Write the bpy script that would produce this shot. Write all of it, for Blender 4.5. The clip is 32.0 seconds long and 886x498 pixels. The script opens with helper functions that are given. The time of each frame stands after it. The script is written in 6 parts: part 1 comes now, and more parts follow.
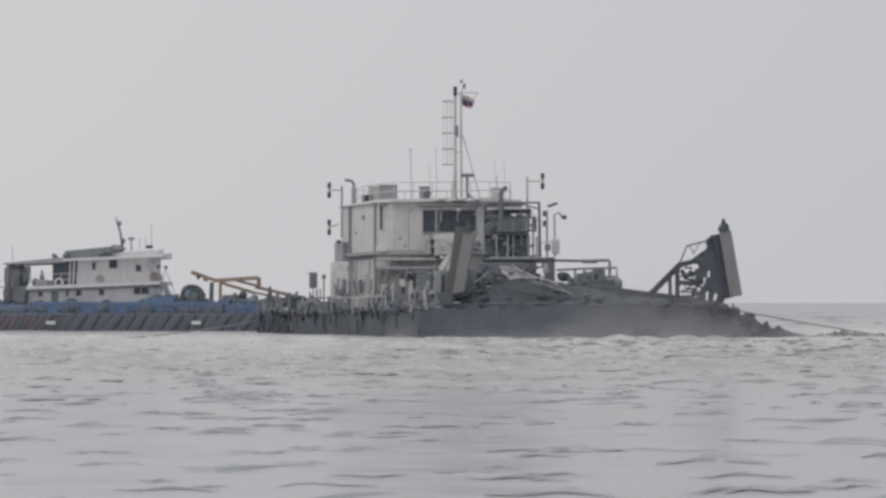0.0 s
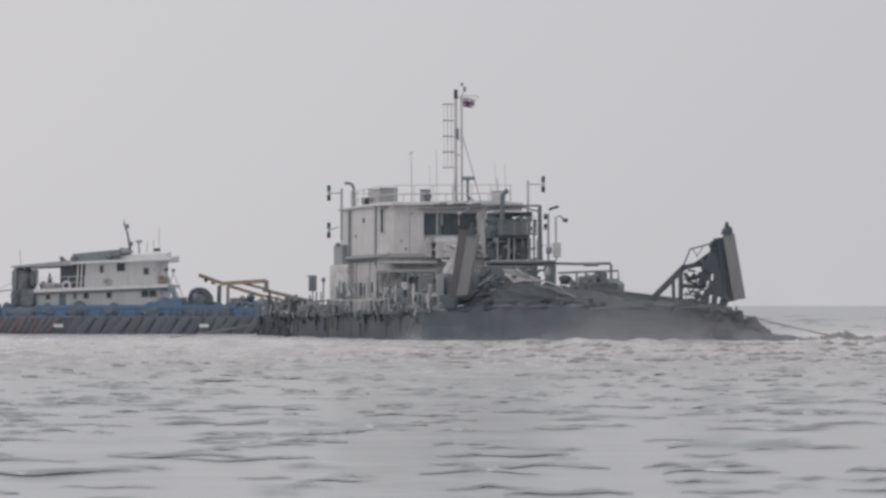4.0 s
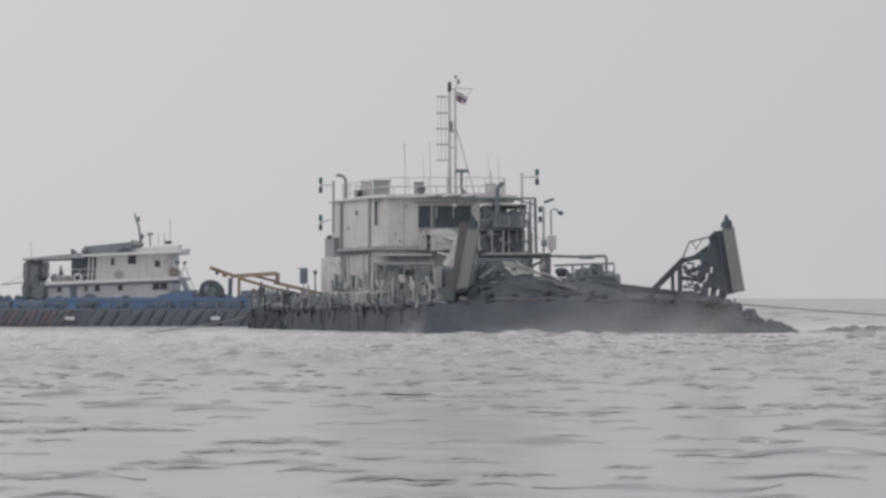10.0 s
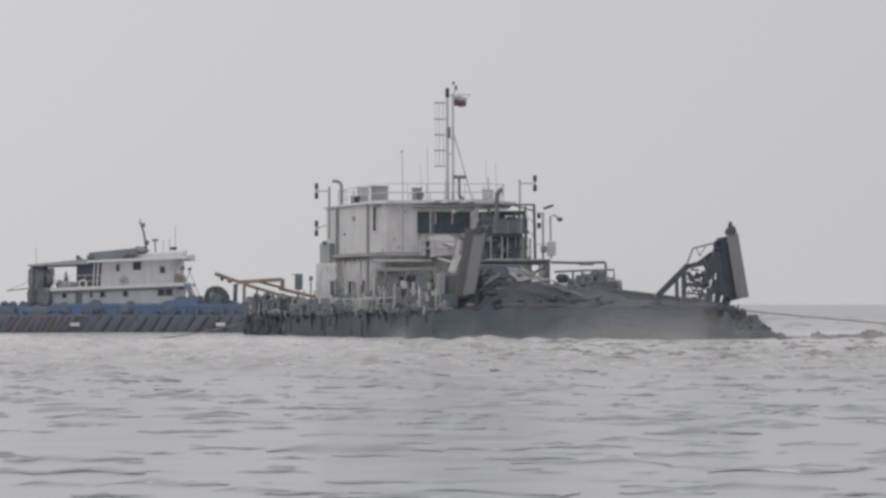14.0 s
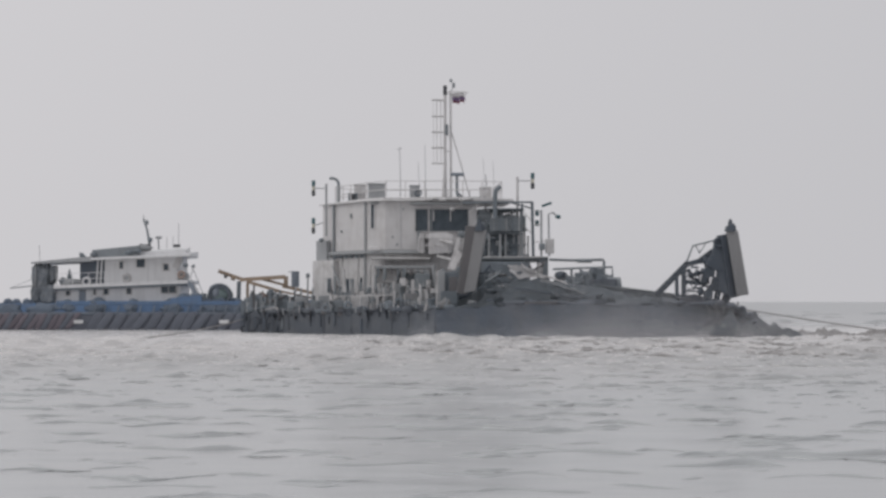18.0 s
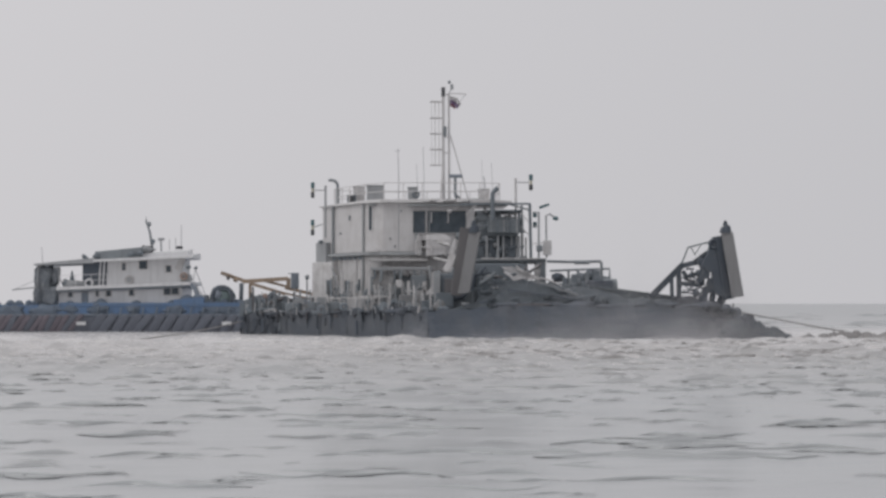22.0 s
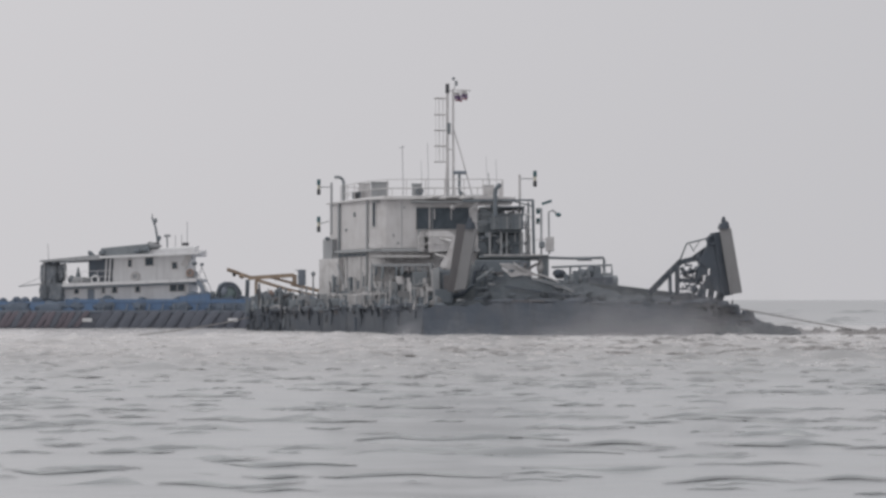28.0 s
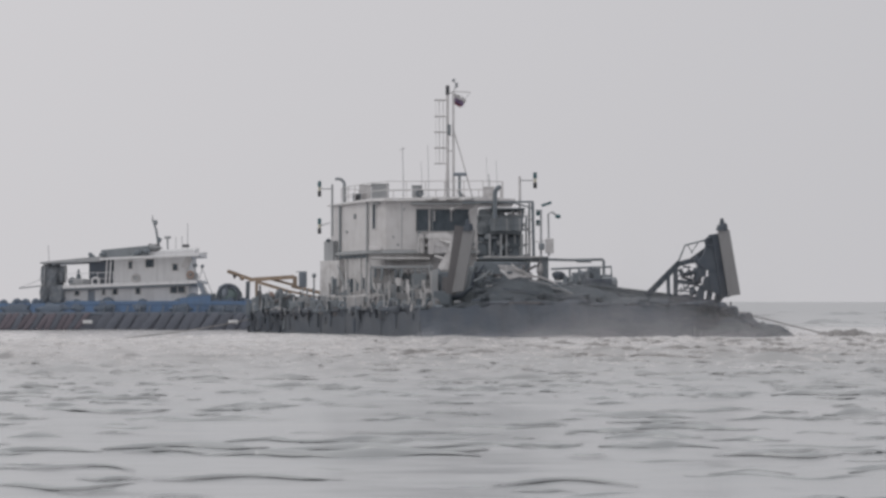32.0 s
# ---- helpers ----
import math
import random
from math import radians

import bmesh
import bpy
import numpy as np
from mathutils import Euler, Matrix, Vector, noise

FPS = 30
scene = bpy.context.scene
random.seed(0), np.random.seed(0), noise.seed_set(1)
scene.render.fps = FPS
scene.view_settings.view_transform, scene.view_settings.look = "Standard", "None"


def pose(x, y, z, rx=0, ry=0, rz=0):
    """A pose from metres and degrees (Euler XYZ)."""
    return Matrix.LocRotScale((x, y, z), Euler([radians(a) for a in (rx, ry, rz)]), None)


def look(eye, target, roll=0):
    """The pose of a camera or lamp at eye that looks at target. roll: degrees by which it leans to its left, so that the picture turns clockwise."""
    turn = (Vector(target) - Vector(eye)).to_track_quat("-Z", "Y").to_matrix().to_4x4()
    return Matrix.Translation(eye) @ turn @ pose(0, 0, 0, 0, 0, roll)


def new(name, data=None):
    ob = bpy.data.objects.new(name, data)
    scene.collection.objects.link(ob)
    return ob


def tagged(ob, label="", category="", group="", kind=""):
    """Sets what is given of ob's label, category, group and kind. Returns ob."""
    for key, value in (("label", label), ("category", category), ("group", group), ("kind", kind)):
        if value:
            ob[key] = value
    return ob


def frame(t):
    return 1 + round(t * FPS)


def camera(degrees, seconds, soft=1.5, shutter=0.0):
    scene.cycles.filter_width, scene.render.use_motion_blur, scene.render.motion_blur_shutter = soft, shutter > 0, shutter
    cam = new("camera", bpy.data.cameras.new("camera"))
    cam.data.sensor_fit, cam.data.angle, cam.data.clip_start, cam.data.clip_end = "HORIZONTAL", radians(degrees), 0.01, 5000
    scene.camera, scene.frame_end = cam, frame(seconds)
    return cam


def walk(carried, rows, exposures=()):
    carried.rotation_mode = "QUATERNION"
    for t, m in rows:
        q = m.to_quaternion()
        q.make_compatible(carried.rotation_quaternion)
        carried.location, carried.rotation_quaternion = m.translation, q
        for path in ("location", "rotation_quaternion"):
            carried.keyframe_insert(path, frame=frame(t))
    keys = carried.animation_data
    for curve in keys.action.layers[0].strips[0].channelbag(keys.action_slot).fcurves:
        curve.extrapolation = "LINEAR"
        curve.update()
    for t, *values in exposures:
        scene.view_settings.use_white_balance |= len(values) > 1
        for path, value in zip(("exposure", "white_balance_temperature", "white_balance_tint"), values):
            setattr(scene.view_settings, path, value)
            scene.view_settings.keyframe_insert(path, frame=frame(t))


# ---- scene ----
EYE = (0.0, 0.0, 2.0)
cam = camera(28.0, 32.0, soft=2.9)
# seconds, then where the lens points, 100 m ahead: metres aside and above the water
walk(cam, [(t, look(EYE, (dx, 100.0, z))) for t, dx, z in [
    (0, -0.039, 4.996), (0.5, -0.027, 4.703), (1, -0.009, 4.754), (1.5, 0.017, 4.849), (2, 0.024, 4.703), (2.5, 0.059, 4.873),
    (3, 0.12, 4.754), (3.5, 0.039, 4.948), (5.5, -0.132, 5.381), (6, -0.165, 5.088), (6.5, -0.101, 5.331), (7, -0.039, 5.381),
    (7.5, 0.022, 5.187), (8, 0.08, 5.037), (8.5, 0.039, 5.086), (9, 0.043, 5.037), (9.5, 0.093, 4.843), (10, 0.044, 4.746),
    (10.5, -0.008, 4.989), (11, -0.015, 4.989), (11.5, -0.024, 4.989), (12, 0.013, 4.989), (12.5, -0.048, 5.086), (13, 0.032, 4.942),
    (13.5, 0.014, 4.942), (14, 0.042, 5.088), (14.5, -0.031, 4.989), (16.5, 0.011, 5.037), (17, -0.018, 4.894), (17.5, 0.001, 4.894),
    (18, 0.02, 4.942), (18.5, -0.058, 5.136), (19, -0.063, 4.894), (19.5, -0.069, 4.918), (20, -0.001, 5.086), (20.5, 0.043, 5.037),
    (21, 0.016, 5.112), (21.5, 0.037, 5.039), (22, 0.034, 5.037), (22.5, 0.057, 4.989), (23, -0.017, 5.037), (23.5, -0.042, 4.989),
    (24, 0.032, 5.234), (24.5, -0.017, 5.185), (25, 0.009, 4.989), (25.5, 0.011, 4.843), (27.5, -0.038, 5.04), (28, -0.018, 4.843),
    (28.5, -0.024, 5.136), (29, 0.015, 4.894), (29.5, -0.023, 5.088), (30, 0.055, 4.989), (30.5, 0.007, 4.942), (31, -0, 5.039),
    (31.5, 0.033, 4.989), (32, -0.039, 4.942),
]])

# ---------------------------------------------------------------- light
world = bpy.data.worlds.new("overcast_sky")
scene.world = world
world.use_nodes = True
wn, wl = world.node_tree.nodes, world.node_tree.links
wn.clear()
sky = wn.new("ShaderNodeTexSky")
sky.sky_type, sky.sun_disc = "NISHITA", False
sky.sun_elevation, sky.sun_rotation = radians(48), radians(-70)
sky.air_density, sky.dust_density, sky.ozone_density = 1.0, 8.0, 1.0
grey = wn.new("ShaderNodeHueSaturation")
grey.inputs["Saturation"].default_value = 0.06
wl.new(sky.outputs[0], grey.inputs["Color"])
damp = wn.new("ShaderNodeMix")
damp.data_type = "RGBA"
damp.inputs["Factor"].default_value = 0.93       # high cloud evens the sky out
wl.new(grey.outputs[0], damp.inputs[6])
aim = wn.new("ShaderNodeTexCoord")
cut = wn.new("ShaderNodeSeparateXYZ")
wl.new(aim.outputs["Generated"], cut.inputs[0])
span = wn.new("ShaderNodeMapRange")                # a little brighter towards the hidden sun
span.inputs["From Min"].default_value, span.inputs["From Max"].default_value = -0.3, 0.3
wl.new(cut.outputs["X"], span.inputs["Value"])
cloud = wn.new("ShaderNodeMix")
cloud.data_type = "RGBA"
cloud.inputs[6].default_value, cloud.inputs[7].default_value = (6.42, 6.3, 6.52, 1), (5.72, 5.66, 5.9, 1)
wl.new(span.outputs[0], cloud.inputs["Factor"])
wl.new(cloud.outputs[2], damp.inputs[7])
bg = wn.new("ShaderNodeBackground")
bg.inputs["Strength"].default_value = 0.1
wl.new(damp.outputs[2], bg.inputs["Color"])
wout = wn.new("ShaderNodeOutputWorld")
wl.new(bg.outputs[0], wout.inputs["Surface"])

sun_data = bpy.data.lights.new("sun", "SUN")
sun_data.energy, sun_data.angle, sun_data.color = 0.55, radians(25), (1.0, 0.985, 0.97)
sun = new("sun", sun_data)
sun.matrix_world = look((-60, -25, 75), (0, 10, 0))


# ---------------------------------------------------------------- materials
def node_mat(name):
    m = bpy.data.materials.new(name)
    m.use_nodes = True
    n, l = m.node_tree.nodes, m.node_tree.links
    b = n["Principled BSDF"]
    return m, n, l, b


def noise_tex(n, l, scale, detail=4.0, rough=0.55, stretch=(1, 1, 1), space="Object"):
    co = n.new("ShaderNodeTexCoord")
    mp = n.new("ShaderNodeMapping")
    mp.inputs["Scale"].default_value = stretch
    l.new(co.outputs[space], mp.inputs["Vector"])
    t = n.new("ShaderNodeTexNoise")
    t.inputs["Scale"].default_value, t.inputs["Detail"].default_value = scale, detail
    t.inputs["Roughness"].default_value = rough
    l.new(mp.outputs[0], t.inputs["Vector"])
    return t.outputs["Fac"]


def ramp(n, l, fac, lo, hi, a=0.0, b=1.0):
    r = n.new("ShaderNodeMapRange")
    r.inputs["From Min"].default_value, r.inputs["From Max"].default_value = lo, hi
    r.inputs["To Min"].default_value, r.inputs["To Max"].default_value = a, b
    l.new(fac, r.inputs["Value"])
    return r.outputs[0]


def blend(n, l, fac, a, b):
    m = n.new("ShaderNodeMix")
    m.data_type = "RGBA"
    if isinstance(fac, float):
        m.inputs["Factor"].default_value = fac
    else:
        l.new(fac, m.inputs["Factor"])
    for slot, c in ((6, a), (7, b)):
        if isinstance(c, tuple):
            m.inputs[slot].default_value = (*c, 1)
        else:
            l.new(c, m.inputs[slot])
    return m.outputs[2]


def paint(name, colour, worn, rough=0.55, wear=0.5, streak=0.5, metal=0.0, size=1.0, bump=0.02, gloss=0.5):
    """Weathered paint: blotches, upright run-off streaks, fine grain."""
    m, n, l, b = node_mat(name)
    blot = ramp(n, l, noise_tex(n, l, 0.9 / size, 5, 0.6), 0.45, 0.72, 0.0, wear)
    run = ramp(n, l, noise_tex(n, l, 3.2 / size, 4, 0.6, (1, 1, 0.12)), 0.5, 0.74, 0.0, streak)
    fine = noise_tex(n, l, 22.0 / size, 3, 0.6)
    c = blend(n, l, blot, colour, worn)
    c = blend(n, l, run, c, tuple(0.55 * v for v in worn))
    dark = tuple(0.8 * v for v in colour)
    c = blend(n, l, ramp(n, l, fine, 0.4, 0.75, 0.0, 0.35), c, dark)
    info = n.new("ShaderNodeObjectInfo")
    hsv = n.new("ShaderNodeHueSaturation")
    l.new(ramp(n, l, info.outputs["Random"], 0, 1, 0.88, 1.08), hsv.inputs["Value"])
    l.new(c, hsv.inputs["Color"])
    l.new(hsv.outputs[0], b.inputs["Base Color"])
    l.new(ramp(n, l, fine, 0.3, 0.7, rough - 0.1, rough + 0.15), b.inputs["Roughness"])
    b.inputs["Metallic"].default_value = metal
    b.inputs["Specular IOR Level"].default_value = gloss
    bp = n.new("ShaderNodeBump")
    bp.inputs["Distance"].default_value = bump
    l.new(noise_tex(n, l, 6.0 / size, 5, 0.6), bp.inputs["Height"])
    l.new(bp.outputs[0], b.inputs["Normal"])
    return m


WHITE = paint("white_paint", (0.7, 0.69, 0.69), (0.5, 0.478, 0.466), 0.5, 0.6, 0.2, size=0.9)
WHITE_DULL = paint("dull_white_paint", (0.66, 0.652, 0.65), (0.4, 0.382, 0.372), 0.55, 0.75, 0.45, size=0.6)
GREY = paint("grey_paint", (0.39, 0.405, 0.418), (0.268, 0.275, 0.282), 0.55, 0.4, 0.3)
PLATE = paint("plate_grey_paint", (0.27, 0.272, 0.278), (0.22, 0.218, 0.22), 0.6, 0.5, 0.3)
MIDGREY = paint("mid_grey_steel", (0.255, 0.282, 0.302), (0.208, 0.224, 0.236), 0.6, 0.5, 0.3)
DARK = paint("dark_steel", (0.195, 0.224, 0.25), (0.172, 0.19, 0.203), 0.7, 0.5, 0.25)
HULL = paint("dark_hull_paint", (0.1, 0.121, 0.15), (0.165, 0.172, 0.186), 0.65, 0.75, 0.6, size=1.6, bump=0.05)
HULL_SIDE = paint("grey_hull_paint", (0.104, 0.119, 0.14), (0.145, 0.154, 0.166), 0.65, 0.85, 0.55, size=0.8)
MUD = paint("wet_dark_sediment", (0.085, 0.094, 0.112), (0.125, 0.127, 0.134), 0.65, 0.7, 0.3, size=0.6, bump=0.14, gloss=0.2)
CAKED = paint("mud_black_steel", (0.08, 0.097, 0.12), (0.108, 0.12, 0.134), 0.75, 0.6, 0.2)
RUST = paint("dull_rusty_steel", (0.168, 0.163, 0.168), (0.14, 0.142, 0.148), 0.75, 0.6, 0.4)
CANVAS = paint("dirty_canvas", (0.55, 0.54, 0.535), (0.36, 0.35, 0.345), 0.8, 0.6, 0.3)
TEAL = paint("teal_lamp_housing", (0.06, 0.15, 0.17), (0.06, 0.09, 0.1), 0.5, 0.3, 0.2)
BLACK = paint("black_lamp_housing", (0.075, 0.08, 0.088), (0.09, 0.09, 0.09), 0.6, 0.3, 0.2)
LENS = paint("pale_lamp_lens", (0.62, 0.6, 0.5), (0.5, 0.48, 0.4), 0.25, 0.3, 0.2)
BLUE = paint("faded_blue_hull_paint", (0.13, 0.215, 0.36), (0.165, 0.21, 0.275), 0.65, 0.8, 0.5, size=0.9)
BLUEGREY = paint("blue_grey_casing", (0.24, 0.275, 0.32), (0.2, 0.22, 0.25), 0.65, 0.6, 0.45)
TARP = paint("dark_netting", (0.225, 0.25, 0.28), (0.34, 0.36, 0.38), 0.85, 0.9, 0.5, size=0.35, bump=0.15)
TUGWHITE = paint("tug_white_paint", (0.76, 0.765, 0.775), (0.6, 0.6, 0.605), 0.5, 0.4, 0.3)
YELLOW = paint("ochre_crane_paint", (0.39, 0.295, 0.215), (0.32, 0.26, 0.21), 0.65, 0.5, 0.4)
RUBBER = paint("tyre_rubber", (0.148, 0.162, 0.195), (0.175, 0.186, 0.212), 0.85, 0.6, 0.2)
REDRUBBER = paint("reddish_rubber", (0.172, 0.153, 0.175), (0.165, 0.157, 0.18), 0.85, 0.6, 0.2)
TYREBLUE = paint("blue_stained_rubber", (0.165, 0.203, 0.255), (0.19, 0.22, 0.262), 0.85, 0.6, 0.3)
ROPE = paint("wet_hawser", (0.34, 0.33, 0.325), (0.26, 0.25, 0.24), 0.9, 0.4, 0.1)
ORANGE = paint("faded_orange_paint", (0.38, 0.29, 0.25), (0.33, 0.28, 0.26), 0.6, 0.3, 0.2)
GREEN = paint("green_machine_paint", (0.2, 0.26, 0.262), (0.17, 0.2, 0.21), 0.65, 0.5, 0.3)
RED = paint("red_cloth", (0.4, 0.17, 0.22), (0.3, 0.14, 0.18), 0.9, 0.2, 0.1)
NAVY = paint("violet_cloth", (0.3, 0.22, 0.36), (0.24, 0.18, 0.3), 0.9, 0.2, 0.1)
CLOTHWHITE = paint("white_cloth", (0.7, 0.69, 0.69), (0.55, 0.54, 0.54), 0.9, 0.2, 0.1)


def glass_dark():
    m, n, l, b = node_mat("dark_window_glass")
    c = blend(n, l, ramp(n, l, noise_tex(n, l, 1.3, 3), 0.4, 0.65), (0.05, 0.068, 0.085), (0.085, 0.105, 0.125))
    l.new(c, b.inputs["Base Color"])
    b.inputs["Roughness"].default_value = 0.12
    b.inputs["Specular IOR Level"].default_value = 0.35
    return m


GLASS = glass_dark()


def water_mat():
    m, n, l, b = node_mat("silty_sea_water")
    silt = ramp(n, l, noise_tex(n, l, 0.035, 4, 0.6, (1, 0.6, 1)), 0.35, 0.65)
    c = blend(n, l, silt, (0.41, 0.433, 0.441), (0.45, 0.456, 0.46))
    pos = n.new("ShaderNodeNewGeometry")
    sep = n.new("ShaderNodeSeparateXYZ")
    l.new(pos.outputs["Position"], sep.inputs[0])
    near = n.new("ShaderNodeMath")                    # stirred-up water along the hulls
    near.operation = "MULTIPLY"
    l.new(ramp(n, l, sep.outputs["Y"], 40, 76), near.inputs[0])
    l.new(ramp(n, l, sep.outputs["Y"], 150, 112), near.inputs[1])
    c = blend(n, l, ramp(n, l, near.outputs[0], 0, 1, 0.0, 0.6), c, (0.42, 0.396, 0.383))
    drift = n.new("ShaderNodeMath")                   # thin foam and silt drift along the hulls, with pale sky reflection painted in
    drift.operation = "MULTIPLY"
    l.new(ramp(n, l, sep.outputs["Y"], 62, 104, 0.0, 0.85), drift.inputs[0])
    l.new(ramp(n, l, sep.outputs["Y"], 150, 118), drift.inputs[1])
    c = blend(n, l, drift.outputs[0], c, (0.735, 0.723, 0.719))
    froth = n.new("ShaderNodeMath")
    froth.operation = "MULTIPLY"
    l.new(near.outputs[0], froth.inputs[0])
    l.new(ramp(n, l, noise_tex(n, l, 2.6, 6, 0.7, (0.5, 0.22, 1)), 0.51, 0.62), froth.inputs[1])
    c = blend(n, l, froth.outputs[0], c, (0.62, 0.602, 0.592))
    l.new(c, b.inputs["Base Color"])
    b.inputs["IOR"].default_value = 1.6
    far = n.new("ShaderNodeMath")                     # open water beyond the ships lies smoother
    far.operation = "MULTIPLY"
    l.new(ramp(n, l, sep.outputs["Y"], 20, 60, 0.21, 0.27), far.inputs[0])
    l.new(ramp(n, l, sep.outputs["Y"], 150, 320, 1.0, 1.25), far.inputs[1])
    fine = n.new("ShaderNodeMath")                    # ripples too small to see make the far water duller
    fine.operation = "MAXIMUM"
    l.new(far.outputs[0], fine.inputs[0])
    l.new(ramp(n, l, froth.outputs[0], 0, 1, 0.05, 0.6), fine.inputs[1])
    l.new(fine.outputs[0], b.inputs["Roughness"])
    b1 = n.new("ShaderNodeBump")
    b1.inputs["Distance"].default_value, b1.inputs["Strength"].default_value = 0.012, 0.42
    l.new(noise_tex(n, l, 1.6, 5, 0.62, (0.45, 1.2, 1)), b1.inputs["Height"])
    b2 = n.new("ShaderNodeBump")
    b2.inputs["Distance"].default_value, b2.inputs["Strength"].default_value = 0.002, 0.4
    l.new(noise_tex(n, l, 6.0, 3, 0.6, (0.8, 1.1, 1)), b2.inputs["Height"])
    l.new(b1.outputs[0], b2.inputs["Normal"])
    l.new(b2.outputs[0], b.inputs["Normal"])
    return m


WATER = water_mat()


MIST = paint("spray_droplets", (0.72, 0.72, 0.74), (0.6, 0.6, 0.62), 0.9, 0.2, 0.0)
SILT = paint("wet_black_silt", (0.158, 0.182, 0.204), (0.2, 0.215, 0.228), 0.7, 0.9, 0.4, size=0.35, bump=0.2, gloss=0.15)
MUDDY = paint("muddy_churned_water", (0.47, 0.462, 0.458), (0.57, 0.56, 0.555), 0.4, 0.8, 0.1, size=0.5, bump=0.06)


CHURN = paint("dark_churned_silt_water", (0.3, 0.29, 0.286), (0.4, 0.388, 0.382), 0.45, 0.8, 0.1, size=0.5, bump=0.06)


# ---------------------------------------------------------------- mesh helpers
def part(name, bm, material, parent=None, label=""):
    me = bpy.data.meshes.new(name)
    bm.to_mesh(me)
    bm.free()
    me.materials.append(material)
    ob = new(name, me)
    ob.parent = parent
    return tagged(ob, label=label)


def thing(name, label, category, m=None, group="", kind=""):
    ob = new(name)
    if m is not None:
        ob.matrix_world = m
    return tagged(ob, label, category, group, kind)


def slab(bm, x0, x1, y0, y1, z0, z1, bevel=0.0):
    v = [bm.verts.new(p) for p in ((x0, y0, z0), (x1, y0, z0), (x1, y1, z0), (x0, y1, z0), (x0, y0, z1), (x1, y0, z1), (x1, y1, z1), (x0, y1, z1))]
    fs = [bm.faces.new([v[i] for i in q]) for q in ((3, 2, 1, 0), (4, 5, 6, 7), (0, 1, 5, 4), (1, 2, 6, 5), (2, 3, 7, 6), (3, 0, 4, 7))]
    if bevel:
        es = list({e for f in fs for e in f.edges})
        bmesh.ops.bevel(bm, geom=es, offset=bevel, segments=1, affect="EDGES")
    return bm


def box(x0, x1, y0, y1, z0, z1, bevel=0.02):
    return slab(bmesh.new(), min(x0, x1), max(x0, x1), min(y0, y1), max(y0, y1), min(z0, z1), max(z0, z1), bevel)


def prism(plan, z0, z1, bevel=0.0):
    """An upright block over a plan; z1 is one height or one for each corner."""
    bm = bmesh.new()
    tops = z1 if isinstance(z1, (list, tuple)) else [z1] * len(plan)
    lo = [bm.verts.new((x, y, z0)) for x, y in plan]
    hi = [bm.verts.new((x, y, z)) for (x, y), z in zip(plan, tops)]
    k = len(plan)
    bm.faces.new(lo[::-1])
    bm.faces.new(hi)
    for i in range(k):
        bm.faces.new((lo[i], lo[(i + 1) % k], hi[(i + 1) % k], hi[i]))
    bmesh.ops.recalc_face_normals(bm, faces=bm.faces)
    if bevel:
        bmesh.ops.bevel(bm, geom=list(bm.edges), offset=bevel, segments=1, affect="EDGES")
    return bm


def tube(points, r, n=7, bm=None, taper=1.0):
    bm = bm or bmesh.new()
    pts = [Vector(p) for p in points]
    rings = []
    for i, p in enumerate(pts):
        d = (pts[min(i + 1, len(pts) - 1)] - pts[max(i - 1, 0)]).normalized()
        a = d.cross(Vector((0.31, 0.87, 0.38))).normalized()
        b = d.cross(a)
        rr = r * (1 + (taper - 1) * i / max(1, len(pts) - 1))
        rings.append([bm.verts.new(p + rr * (math.cos(6.2832 * k / n) * a + math.sin(6.2832 * k / n) * b)) for k in range(n)])
    for s, e in zip(rings, rings[1:]):
        for k in range(n):
            bm.faces.new((s[k], s[(k + 1) % n], e[(k + 1) % n], e[k]))
    bm.faces.new(rings[0][::-1])
    bm.faces.new(rings[-1])
    return bm


def beam(p, q, w, h, bm=None):
    """A square-cut beam from p to q, w wide and h high."""
    bm = bm or bmesh.new()
    p, q = Vector(p), Vector(q)
    d = (q - p).normalized()
    side = d.cross(Vector((0, 0, 1)))
    side = side.normalized() if side.length > 0.05 else Vector((1, 0, 0))
    up = side.cross(d)
    v = [bm.verts.new(c + sx * side * w / 2 + sz * up * h / 2) for c in (p, q) for sx, sz in ((-1, -1), (1, -1), (1, 1), (-1, 1))]
    for f in ((0, 1, 2, 3), (7, 6, 5, 4), (0, 4, 5, 1), (1, 5, 6, 2), (2, 6, 7, 3), (3, 7, 4, 0)):
        bm.faces.new([v[i] for i in f])
    bmesh.ops.recalc_face_normals(bm, faces=bm.faces)
    return bm


def ring(c, r, rr, axis="Y", n=14, k=6, bm=None):
    """A tyre or lifebuoy round the given axis."""
    bm = bm or bmesh.new()
    vs = []
    for i in range(n):
        a = 6.2832 * i / n
        row = []
        for j in range(k):
            b = 6.2832 * j / k
            u, w = (r + rr * math.cos(b)) * math.cos(a), (r + rr * math.cos(b)) * math.sin(a)
            h = rr * 1.25 * math.sin(b)
            row.append(bm.verts.new(Vector(c) + Vector({"Y": (u, h, w), "X": (h, u, w), "Z": (u, w, h)}[axis])))
        vs.append(row)
    for i in range(n):
        for j in range(k):
            bm.faces.new((vs[i][j], vs[(i + 1) % n][j], vs[(i + 1) % n][(j + 1) % k], vs[i][(j + 1) % k]))
    bmesh.ops.recalc_face_normals(bm, faces=bm.faces)
    return bm


